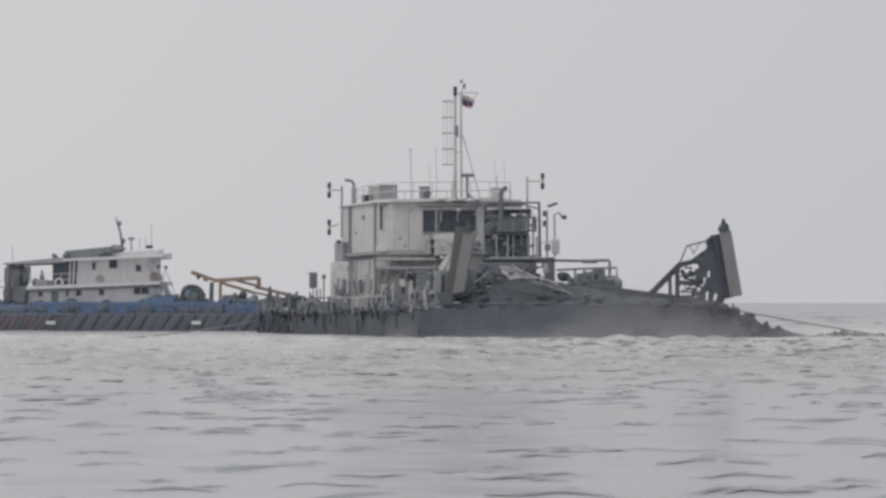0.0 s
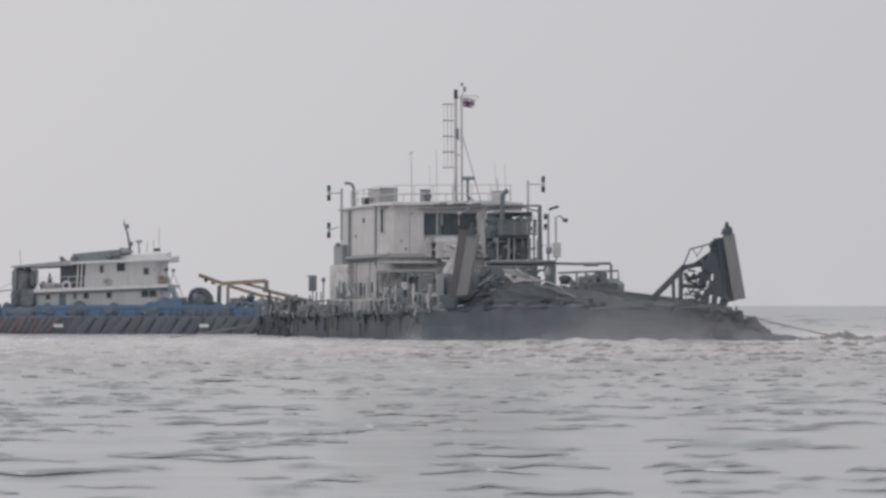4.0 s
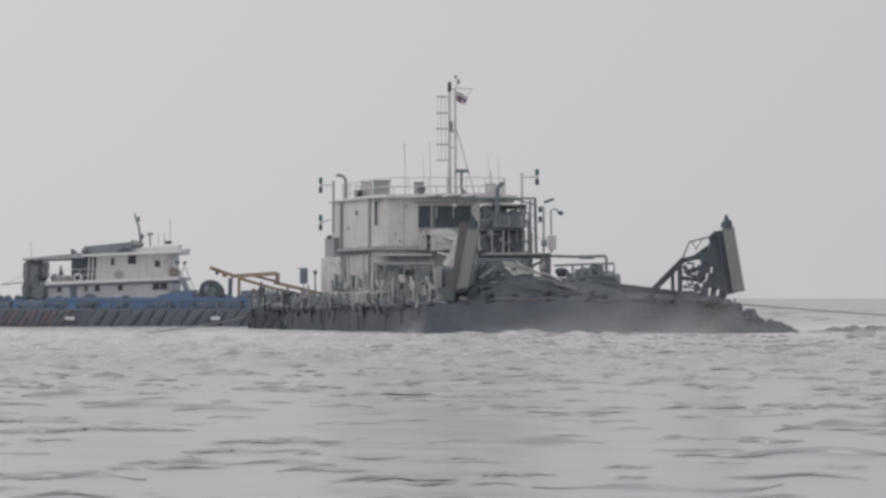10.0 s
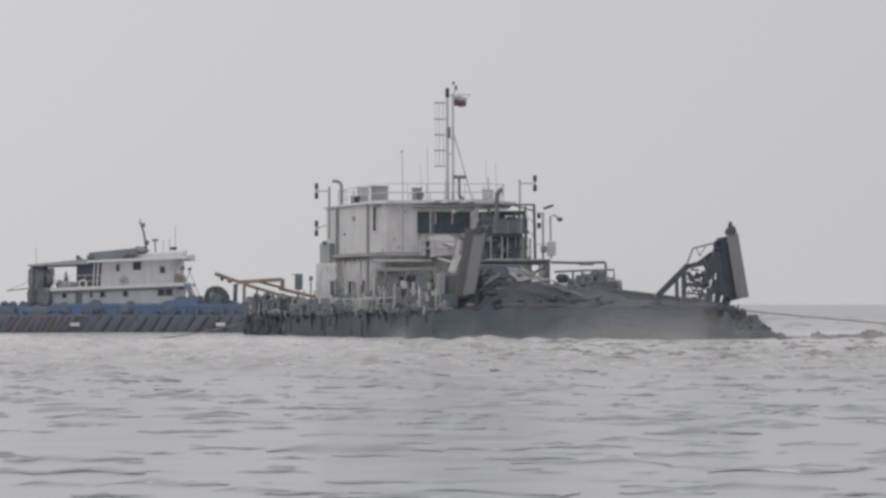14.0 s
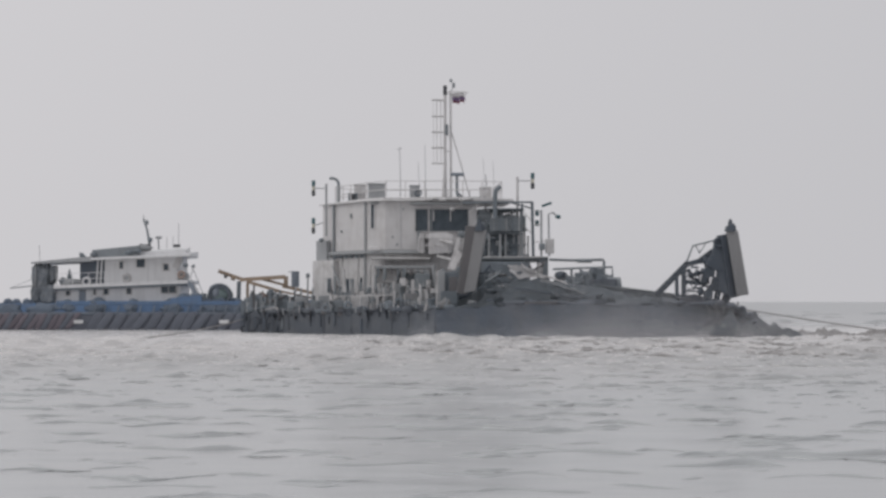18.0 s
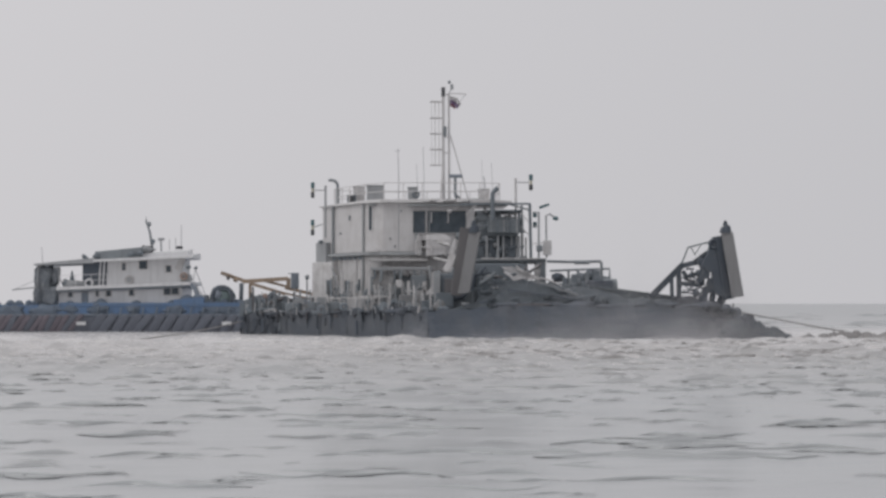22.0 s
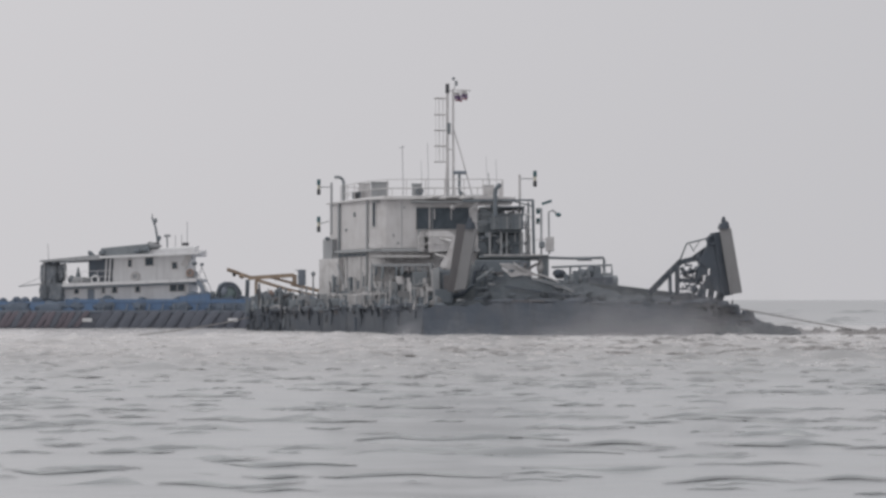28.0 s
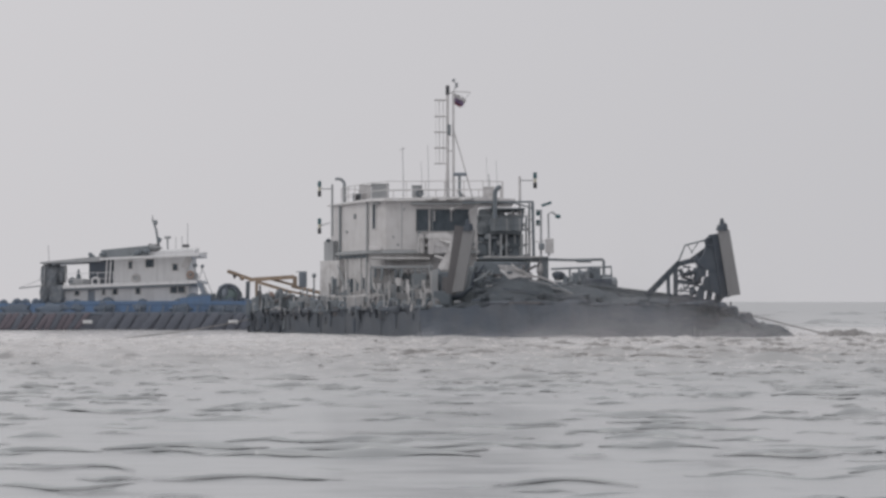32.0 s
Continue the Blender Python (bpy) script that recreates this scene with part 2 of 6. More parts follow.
def lump(c, rx, ry, rz, seed=0, rough=0.25, sub=2, bm=None):
    """An uneven rounded mass."""
    bm = bm or bmesh.new()
    got = bmesh.ops.create_icosphere(bm, subdivisions=sub, radius=1.0)["verts"]
    for v in got:
        k = 1 + rough * noise.noise(v.co * 1.7 + Vector((seed * 3.1, seed, 0)))
        v.co = Vector((c[0] + v.co.x * rx * k, c[1] + v.co.y * ry * k, c[2] + v.co.z * rz * k))
    for f in bm.faces:
        f.smooth = True
    return bm


def railing(parent, points, height=1.0, gap=1.4, r=0.03, mat=None, rails=2, name="railing"):
    """Rails along a line of deck points; each post is a piece of the railing."""
    mat = mat or WHITE
    bm = bmesh.new()
    for k in range(rails):
        z = height * (k + 1) / rails
        tube([(x, y, h + z) for x, y, h in points], r, 6, bm)
    rail = part(name, bm, mat, parent)
    for a, b in zip(points, points[1:]):
        a, b = Vector(a), Vector(b)
        k = max(1, round((b - a).length / gap))
        for i in range(k + (b == Vector(points[-1]))):
            p = a.lerp(b, i / k)
            part("post", tube([p, p + Vector((0, 0, height))], r * 1.15, 6), mat, rail)
    return rail


def wall_window(parent, p, u, w, h, frame_w=0.06, pane=None, mat=None, panes=1, proud=0.05):
    """A window on a wall: p its lower corner, u the way along the wall (normal to its right)."""
    u = Vector((u[0], u[1], 0)).normalized()
    nrm = Vector((u.y, -u.x, 0))
    p = Vector(p)
    up = Vector((0, 0, 1))
    mat, pane = mat or WHITE_DULL, pane or GLASS

    def block(bm, a0, a1, b0, b1, d0, d1):
        v = [bm.verts.new(p + u * a + up * b + nrm * d) for d in (d0, d1) for a, b in ((a0, b0), (a1, b0), (a1, b1), (a0, b1))]
        for f in ((0, 1, 2, 3), (7, 6, 5, 4), (0, 4, 5, 1), (1, 5, 6, 2), (2, 6, 7, 3), (3, 7, 4, 0)):
            bm.faces.new([v[i] for i in f])
    bm = bmesh.new()
    block(bm, -frame_w, w + frame_w, -frame_w, 0, 0, proud)
    block(bm, -frame_w, w + frame_w, h, h + frame_w, 0, proud + 0.03)
    for i in range(panes + 1):
        a = w * i / panes
        block(bm, a - (frame_w if i == 0 else frame_w / 2), a + (frame_w if i == panes else frame_w / 2), 0, h, 0, proud - 0.003)
    bmesh.ops.recalc_face_normals(bm, faces=bm.faces)
    win = part("window", bm, mat, parent)
    for i in range(panes):
        bm = bmesh.new()
        block(bm, w * i / panes, w * (i + 1) / panes, 0, h, -0.02, 0.012)
        bmesh.ops.recalc_face_normals(bm, faces=bm.faces)
        part("pane", bm, pane, win)
    return win


# ---------------------------------------------------------------- the dredger
# its own space: x along the broad face, y away, z up from the waterline; origin under the mast
dredger = thing("dredger", "weathered white and dark grey dredger working on silty water", "dredger", pose(0.34, 117, 0))


def web(points, y0, y1):
    """An upright plate cut to an outline in x and z."""
    bm = bmesh.new()
    a = [bm.verts.new((x, y0, z)) for x, y, z in points]
    b = [bm.verts.new((x, y1, z)) for x, y, z in points]
    bm.faces.new(a)
    bm.faces.new(b[::-1])
    for i in range(len(a)):
        j = (i + 1) % len(a)
        bm.faces.new((a[i], b[i], b[j], a[j]))
    bmesh.ops.triangulate(bm, faces=[f for f in bm.faces if len(f.verts) > 4])
    bmesh.ops.recalc_face_normals(bm, faces=bm.faces)
    return bm


def hull_shell(edge, floor, seg, rough, top_rough=0.0, seed=0.0):
    """A dented shell between a deck edge (x, y, z) and its waterline (x, y)."""
    bm = bmesh.new()
    cols = []
    rows = 6
    for i in range(len(edge) - 1):
        last = i == len(edge) - 2
        for k in range(seg + last):
            t = k / seg
            a = Vector(edge[i]).lerp(Vector(edge[i + 1]), t)
            b = Vector((*floor[i], -0.9)).lerp(Vector((*floor[i + 1], -0.9)), t)
            a.z += top_rough * noise.noise(Vector((a.x * 1.9 + seed, a.y, 3.0)))
            col = []
            for r in range(rows + 1):
                p = a.lerp(b, r / rows)
                n = noise.noise_vector(p * 0.9 + Vector((seed, 0, 0)))
                col.append(bm.verts.new(p + rough * Vector((n.x, n.y, 0.0))))
            cols.append(col)
    for c, d in zip(cols, cols[1:]):
        for r in range(rows):
            bm.faces.new((c[r], c[r + 1], d[r + 1], d[r]))
    bmesh.ops.recalc_face_normals(bm, faces=bm.faces)
    return bm


STERN, CORNER = (-13.5, 2.6, 1.25), (-1.55, -13.7, 1.55)
BROAD = [CORNER, (4.0, -14.6, 1.85), (10.5, -14.4, 1.82), (14.4, -13.2, 1.75), (16.3, -11.9, 1.45), (17.6, -10.4, 1.0), (18.0, -9.6, 0.7)]
BROAD_WL = [(-1.6, -13.75), (4.0, -14.7), (10.5, -14.5), (14.5, -13.3), (16.5, -12.0), (17.8, -10.3), (18.2, -9.5)]
FAR = [(18.0, -9.6, 0.7), (17.5, -4.5, 1.4), (13.0, 3.0, 1.5), (4.0, 9.0, 1.4), (-8.0, 10.5, 1.3), STERN]
part("hull", hull_shell(BROAD, BROAD_WL, 14, 0.14, 0.2), HULL, dredger, "dark mud-stained steel hull")
part("hull_quarter", hull_shell([STERN, CORNER], [(-13.3, 2.6), (-1.6, -13.75)], 60, 0.06, 0.3, 5.0), HULL_SIDE, dredger, "dull grey hull side")
part("hull_far_side", hull_shell(FAR, [(x, y) for x, y, z in FAR], 8, 0.03), HULL_SIDE, dredger)
bm = bmesh.new()
rim = [bm.verts.new(p) for p in [STERN] + BROAD + FAR[1:-1]]
mid = bm.verts.new((2.0, -2.0, 1.5))
for a, b in zip(rim, rim[1:] + rim[:1]):
    bm.faces.new((mid, a, b))
bmesh.ops.recalc_face_normals(bm, faces=bm.faces)
part("deck", bm, MIDGREY, dredger)

# rubbing strakes and upright ribs along the quarter
A, B = Vector(STERN), Vector(CORNER)
way = (B - A).normalized()
out = Vector((way.y, -way.x, 0)).normalized()
random.seed(14)
for t, z0, z1, w, m in ((0.235, 0.2, 1.0, 0.14, MIDGREY), (0.46, -0.2, 1.3, 0.14, HULL_SIDE), (0.6, 0.1, 1.4, 0.1, HULL_SIDE), (0.8, -0.2, 1.4, 0.14, HULL_SIDE)):
    p = A.lerp(B, t) + out * 0.0
    part("fender_rib", beam((p.x, p.y, z0), (p.x + 0.05, p.y, z1), w, 0.1), m, dredger)
# ragged fender timbers and chains hung round the stern
for i in range(20):
    t = 0.004 + 0.012 * i
    p = A.lerp(B, t) + out * random.uniform(0.0, 0.05)
    z = random.uniform(0.5, 1.35)
    part("stern_fender", beam((p.x, p.y, z - random.uniform(0.4, 1.0)), (p.x + random.uniform(-0.05, 0.05), p.y, z), random.uniform(0.1, 0.35), 0.08), (HULL_SIDE, HULL, HULL_SIDE, HULL)[i % 4], dredger)

# ------------------------------------------------ deckhouse
PLAN_UP = [(-8.05, 4.72), (-5.15, -0.7), (-4.02, -1.5), (1.96, -1.5), (1.96, 6.2), (-5.9, 8.4)]
PLAN_LOW = [(-8.1, 4.82), (-5.2, -0.66), (-4.05, -1.46), (1.9, -1.46), (1.9, 6.2), (-5.9, 8.5)]
part("lower_house", prism(PLAN_LOW, 1.3, 5.12, 0.03), WHITE_DULL, dredger, "rust-streaked white lower deckhouse")
part("upper_house", prism(PLAN_UP, 5.32, 8.52, 0.04), WHITE, dredger, "grey-white upper deckhouse")
part("deck_ledge", prism([(-8.35, 4.82), (-5.4, -0.95), (-4.15, -1.85), (2.1, -1.85), (2.1, 6.3), (-5.9, 8.6)], 5.1, 5.3, 0.03), GREY, dredger)
part("roof", prism([(-8.3, 4.82), (-5.35, -0.95), (-4.1, -1.85), (2.3, -1.85), (4.4, -1.5), (4.4, 5.5), (2.1, 6.4), (-6.0, 8.6)], 8.5, [8.6, 8.68, 8.72, 8.74, 8.66, 8.66, 8.7, 8.6], 0.02), WHITE, dredger, "flat grey-white roof with a thin overhang")
part("roof_crown", prism([(-2.2, -1.3), (2.6, -1.3), (2.6, 4.5), (-2.2, 4.5)], 8.72, [8.78, 8.82, 8.86, 8.84]), GREY, dredger)
# seams and drain pipes on the walls
side = Vector((-2.3, 4.3, 0)).normalized()
for d, z0 in ((0.12, 1.6), (4.4, 1.5)):
    p = Vector((-5.15, -0.7, 0)) + side * d + Vector((-0.09, -0.05, 0))
    part("drain_pipe", tube([(p.x, p.y, z0), (p.x, p.y, 8.6)], 0.075, 7), MIDGREY if d > 1 else GREY, dredger)
for x in (-3.0, -1.0):
    part("wall_seam", box(x - 0.02, x + 0.02, -1.52, -1.49, 5.4, 8.4, 0), GREY, dredger)
for d in (1.1, 3.3):
    p = Vector((-5.15, -0.7, 0)) + side * d + Vector((-0.05, -0.03, 0))
    part("wall_stud", beam((p.x, p.y, 1.7), (p.x, p.y, 5.05), 0.09, 0.1), WHITE_DULL, dredger)
for d, z, w, h in ((2.1, 7.5, 0.12, 0.3), (3.4, 6.6, 0.12, 0.12)):
    p = Vector((-5.15, -0.7, 0)) + side * d + Vector((-0.06, -0.03, 0))
    part("wall_fitting", beam((p.x, p.y, z), (p.x, p.y, z + h), w, 0.12), MIDGREY, dredger)
for i in range(6):
    p = Vector((-5.2, -0.66, 0)) + side * (0.4 + 0.7 * i) + Vector((-0.12, -0.07, 0))
    part("scupper", box(p.x - 0.13, p.x + 0.13, p.y - 0.1, p.y + 0.06, 4.86, 5.05, 0.02), DARK, dredger)
# tall slit window in the canted wall, wheelhouse windows, small lights
cant = (1.13, -0.8)
wall_window(dredger, (-4.93, -0.86, 6.75), cant, 0.3, 1.55, 0.05, mat=WHITE)
part("window_hood", box(-4.95, -4.45, -1.3, -0.9, 8.32, 8.44), GREY, dredger)
wall_window(dredger, (-2.08, -1.5, 6.55), (1, 0), 0.86, 1.44, 0.05, mat=WHITE_DULL, proud=0.09)
wall_window(dredger, (-1.16, -1.5, 6.55), (1, 0), 2.58, 1.44, 0.05, mat=WHITE_DULL, panes=1, proud=0.09)
part("window_visor", box(-2.4, 1.75, -1.95, -1.5, 8.28, 8.4, 0.02), GREY, dredger)
for x in (-0.9, 0.2):
    part("wiper_box", box(x, x + 0.05, -1.68, -1.52, 7.2, 7.9, 0.01), WHITE, dredger)
part("spotlight", lump((0.28, -1.95, 7.95), 0.16, 0.2, 0.14, 3), WHITE, dredger)
part("spotlight_bracket", tube([(0.28, -1.5, 8.2), (0.28, -1.95, 8.1)], 0.03), WHITE, dredger)
for d, z, w, h in ((2.75, 2.6, 0.55, 0.9), (0.85, 2.8, 0.4, 0.75)):
    p = Vector((-5.2, -0.66, 0)) + side * d
    wall_window(dredger, (p.x, p.y, z), -side, w, h, 0.06)
for i in range(7):
    px = -1.16 + i * 0.42
    part("rolled_awning", lump((px, -1.95, 8.62 + 0.05 * math.sin(i * 2.1)), 0.3, 0.14, 0.1, i * 1.3, 0.6), WHITE, dredger)
for x, z in ((-3.6, 6.1), (-2.9, 7.9), (-3.3, 5.6)):
    part("wall_fitting", box(x, x + 0.12, -1.56, -1.49, z, z + 0.16, 0.02), GREY, dredger)
part("ledge_locker", box(-5.12, -4.38, -1.8, -1.52, 5.3, 5.56, 0.03), WHITE, dredger)
part("bridge_post", beam((-1.85, -1.70, 6.51), (-1.78, -1.70, 5.04), 0.2, 0.16), MIDGREY, dredger)
for a, b in (((0.31, -2.10, 7.96), (1.33, -2.10, 8.47)), ((1.33, -2.30, 7.65), (1.98, -2.30, 8.31)), ((1.95, -2.00, 8.33), (2.72, -2.00, 7.89)), ((4.92, -1.80, 7.90), (5.46, -2.00, 7.23)), ((4.92, -1.80, 6.95), (5.46, -2.00, 6.43)), ((5.53, -2.20, 6.93), (5.99, -3.00, 6.97)), ((5.56, -2.20, 5.83), (6.28, -3.00, 5.88))):
    part("stay_wire", tube([a, b], 0.03, 5), WHITE_DULL, dredger)
# outset at the stern end of the house
part("store_house", prism([(-8.75, 4.3), (-7.35, 2.4), (-6.6, 3.1), (-7.2, 6.2)], 1.3, 4.75, 0.03), WHITE_DULL, dredger, "narrow white store beside the house")
part("store_locker", prism([(-8.5, 4.5), (-7.8, 3.4), (-7.3, 3.8), (-7.6, 5.5)], 4.75, 6.1, 0.03), GREY, dredger)
part("locker_lamp", lump((-8.15, 3.9, 6.15), 0.2, 0.2, 0.12, 4), DARK, dredger)
part("store_hatch", box(-7.75, -7.45, 2.55, 3.0, 2.6, 3.55, 0.03), DARK, dredger)
part("stay_brace", beam((-7.6, 2.9, 5.0), (-6.7, 1.3, 2.4), 0.1, 0.1), GREY, dredger)

# ------------------------------------------------ roof gear
railing(dredger, [(-7.2, 3.2, 8.56), (-5.2, -0.5, 8.64), (-3.95, -1.35, 8.7), (2.3, -1.4, 8.72), (3.6, -1.3, 8.68)], 1.12, 1.15, 0.028, WHITE)
railing(dredger, [(-7.0, 4.2, 8.56), (-5.3, 6.9, 8.6), (3.6, 5.6, 8.6), (3.6, -1.2, 8.66)], 1.12, 1.5, 0.028, WHITE)
for x0, x1, y0, y1, z0, z1, m in ((-6.35, -5.75, 1.6, 2.4, 8.6, 9.15, DARK), (-5.95, -5.2, 1.9, 3.0, 8.6, 9.75, WHITE_DULL), (-5.05, -3.95, 0.3, 1.5, 8.64, 9.72, GREY), (-2.35, -1.72, -0.6, 0.3, 8.7, 9.55, GREY), (2.35, 3.05, 0.2, 1.0, 8.66, 9.5, WHITE_DULL)):
    unit = part("roof_locker", box(x0, x1, y0, y1, z0, z1, 0.04), m, dredger)
    part("locker_lid", box(x0 - 0.04, x1 + 0.04, y0 - 0.04, y1 + 0.04, z1 + 0.003, z1 + 0.06, 0.015), m, unit)
part("locker_fan", ring((-1.83, -0.65, 9.1), 0.2, 0.06, "Y"), DARK, dredger)
part("locker_grille", box(-6.2, -5.9, 1.55, 1.597, 8.7, 9.05, 0), BLACK, dredger)
part("vent_riser", tube([(-7.0, 2.9, 8.5), (-7.0, 2.9, 9.75)], 0.13, 9), GREY, dredger)
part("goose_neck_vent", tube([(-7.0, 2.9, 9.7), (-7.0, 2.9, 9.9), (-7.05, 2.9, 10.08), (-7.2, 2.9, 10.22), (-7.4, 2.9, 10.27), (-7.62, 2.9, 10.26)], 0.1, 9), MIDGREY, dredger, "dark bent goose-neck vent pipe")
part("exhaust_pipe", tube([(3.04, -2.50, 7.35), (3.04, -2.50, 8.74), (3.07, -2.50, 9.10), (3.22, -2.50, 9.28), (3.40, -2.50, 9.43)], 0.15, 9), DARK, dredger, "black bent exhaust pipe")
for px, z, r in ((-2.95, 12.2, 0.03), (-1.72, 11.2, 0.018), (-1.28, 12.35, 0.022), (2.75, 10.4, 0.04), (3.25, 11.3, 0.018), (2.6, 11.5, 0.015)):
    part("whip_aerial", tube([(px, 0.4, 8.6), (px + 0.01, 0.4, 9.8), (px - 0.05, 0.4, z)], r, 6, taper=0.7), GREY, dredger)
part("aerial_crosspiece", tube([(-3.2, 0.4, 12.0), (-2.85, 0.4, 12.12)], 0.018, 5), GREY, dredger)

# mast: two uprights, side ladder, stay, radar, wind vane, flag
mast = part("mast", tube([(0.02, 0.00, 8.81), (-0.02, 0.00, 12.23), (-0.02, 0.00, 16.25)], 0.1, 9), WHITE, dredger, "pale grey tubular mast")
part("mast_cap", tube([(-0.02, 0.00, 15.62), (-0.02, 0.00, 16.23)], 0.13, 9), BLACK, mast)
part("mast_fitting", tube([(0.06, 0.00, 12.98), (0.06, 0.00, 13.65)], 0.15, 8), MIDGREY, mast)
part("mast_step", tube([(-0.20, -0.20, 8.80), (-0.02, 0.00, 11.30)], 0.07, 7), WHITE, mast)
part("flag_pole", tube([(0.39, 0.20, 8.82), (0.36, 0.20, 15.90)], 0.085, 8), WHITE, dredger)
part("mast_stay", tube([(0.39, 0.20, 13.29), (0.91, 0.10, 11.50), (1.62, 0.00, 8.88)], 0.045, 6), WHITE, dredger)
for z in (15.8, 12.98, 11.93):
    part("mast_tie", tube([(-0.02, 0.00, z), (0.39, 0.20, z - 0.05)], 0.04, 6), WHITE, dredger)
cage = part("mast_ladder", tube([(-0.57, 0.00, 15.28), (-0.54, 0.00, 11.04)], 0.026, 5, tube([(-0.31, 0.00, 15.28), (-0.28, 0.00, 11.04)], 0.026, 5)), WHITE_DULL, dredger, "caged ladder on the mast")
for z in (15.28, 14.20, 13.16, 12.12, 11.08):
    part("hoop", tube([(-0.05, 0, z), (-0.85, -0.15, z), (-0.9, 0.15, z), (-0.05, 0.1, z)], 0.045, 6), WHITE_DULL, cage)
part("cage_bar", tube([(-0.80, 0.00, 15.28), (-0.76, 0.00, 11.04)], 0.014, 5), WHITE_DULL, cage)
part("yard", tube([(0.32, 0.20, 15.87), (1.51, 0.20, 15.83)], 0.035, 6), WHITE_DULL, dredger)
part("yard_stay", tube([(1.07, 0.20, 15.31), (1.51, 0.20, 15.83)], 0.015, 5), GREY, dredger)
vane = part("wind_vane", tube([(0.36, 0.20, 15.87), (0.54, 0.20, 16.16), (0.51, 0.20, 16.42)], 0.03, 6), GREY, dredger)
part("vane_tail", box(0.47, 0.66, 0.19, 0.23, 16.13, 16.46, 0.005), MIDGREY, vane)
part("vane_cup", lump((0.39, 0.20, 16.61), 0.1, 0.08, 0.13, 2), MIDGREY, vane)
radar = part("radar_pedestal", tube([(0.84, 0.00, 8.88), (0.77, 0.00, 9.26), (0.77, 0.00, 10.37)], 0.1, 8), MIDGREY, dredger)
part("radar_foot", tube([(0.77, 0.00, 9.18), (1.14, 0.00, 8.88)], 0.07, 6), MIDGREY, radar)
part("radar_scanner", box(0.36, 1.25, -0.15, 0.15, 10.26, 10.48, 0.04), BLUEGREY, radar, "slate-blue radar scanner bar")

# signal lamps: stacked lamps on side arms
def signal(x, y, z, arm):
    lamp = part("signal_lamp", tube([(x, y, z - 0.52), (x, y, z - 0.14)], 0.13, 8), BLACK, dredger, "stacked dark signal lamps on an arm")
    part("lamp_hood", tube([(x, y, z + 0.14), (x, y, z + 0.52)], 0.13, 8), TEAL, lamp)
    part("lamp_lens", tube([(x, y, z - 0.137), (x, y, z + 0.137)], 0.1, 8), LENS, lamp)
    part("lamp_arm", tube([(x, y, z), arm], 0.035, 6), GREY, lamp)


signal(-8.68, 2.87, 9.59, (-7.82, 2.87, 9.59))
signal(-8.68, 2.87, 7.07, (-7.98, 2.87, 7.30))
signal(5.73, -0.5, 9.93, (4.76, -0.50, 9.93))
part("lamp_post", tube([(-7.82, 2.87, 6.38), (-7.82, 2.87, 9.89)], 0.075, 7), GREY, dredger)
part("lamp_post", tube([(4.76, -0.50, 4.96), (4.72, -0.50, 10.19)], 0.085, 7), WHITE_DULL, dredger)
for z in (7.74, 7.08):
    part("lamp_fixture", tube([(5.85, -1.9, z - 0.18), (5.85, -1.9, z + 0.18)], 0.13, 8), TEAL, dredger)
pole = part("floodlight_pole", tube([(5.99, -3.00, 4.90), (5.99, -3.00, 7.87), (5.74, -3.00, 7.76)], 0.07, 7), GREY, dredger)
part("floodlight", beam((6.03, -3.00, 8.13), (6.65, -3.00, 8.34), 0.25, 0.16), TEAL, pole)
pole = part("floodlight_pole", tube([(6.50, -3.00, 4.90), (6.46, -3.00, 7.62), (6.72, -3.00, 7.73), (7.05, -3.00, 7.47)], 0.06, 7), GREY, dredger)
part("floodlight", lump((7.08, -3.00, 7.44), 0.2, 0.16, 0.14, 5), TEAL, pole)
for px, z0 in ((5.11, 7.05), (5.34, 6.28)):
    part("tower_pipe", tube([(px, -1.2, 4.91), (px, -1.2, z0)], 0.07, 6), WHITE_DULL, dredger)
part("tower_stair", beam((4.19, -1.00, 7.87), (5.26, -1.00, 6.61), 0.5, 0.08), GREY, dredger)
part("pole_box", box(6.28, 6.79, -3.3, -2.8, 5.08, 6.02, 0.03), WHITE_DULL, dredger)
part("pole_motor", box(5.84, 6.21, -3.3, -2.9, 5.30, 5.73, 0.05), MIDGREY, dredger)

# ------------------------------------------------ open machinery tower beside the house
frame_beam = part("portal_beam", beam((0.93, -2.20, 8.39), (5.53, -2.20, 8.43), 0.16, 0.12), DARK, dredger, "dark steel portal frame")
part("portal_post", beam((5.49, -2.20, 8.43), (5.56, -2.20, 4.81), 0.17, 0.2), DARK, frame_beam)
part("portal_post", beam((3.03, 4.00, 8.66), (3.03, 4.00, 5.08), 0.14, 0.16), MIDGREY, frame_beam)
part("portal_post", beam((5.54, 4.00, 8.66), (5.54, 4.00, 5.08), 0.14, 0.16), MIDGREY, frame_beam)
part("portal_brace", beam((4.14, -2.20, 8.39), (5.49, -2.20, 8.02), 0.1, 0.1), MIDGREY, frame_beam)
part("tower_core", box(2.0, 4.68, -0.9, 4.5, 4.95, 6.62, 0.05), DARK, dredger)
part("tower_cabinet", box(2.05, 3.43, -0.7, 4.0, 6.62, 7.44, 0.05), MIDGREY, dredger)
part("tower_cabinet", box(3.43, 4.47, -0.2, 3.8, 6.62, 7.44, 0.05), GREY, dredger)
part("cabinet_door", box(2.3, 2.9, -0.76, -0.68, 6.70, 7.33, 0.02), DARK, dredger)
pump_house = part("pump_house", prism([(1.64, -5.2), (4.5, -5.2), (5.1, -3.0), (5.1, 4.4), (1.9, 4.4), (1.9, -3.4)], 1.4, 4.5, 0.05), DARK, dredger, "dark steel pump house under the platform")
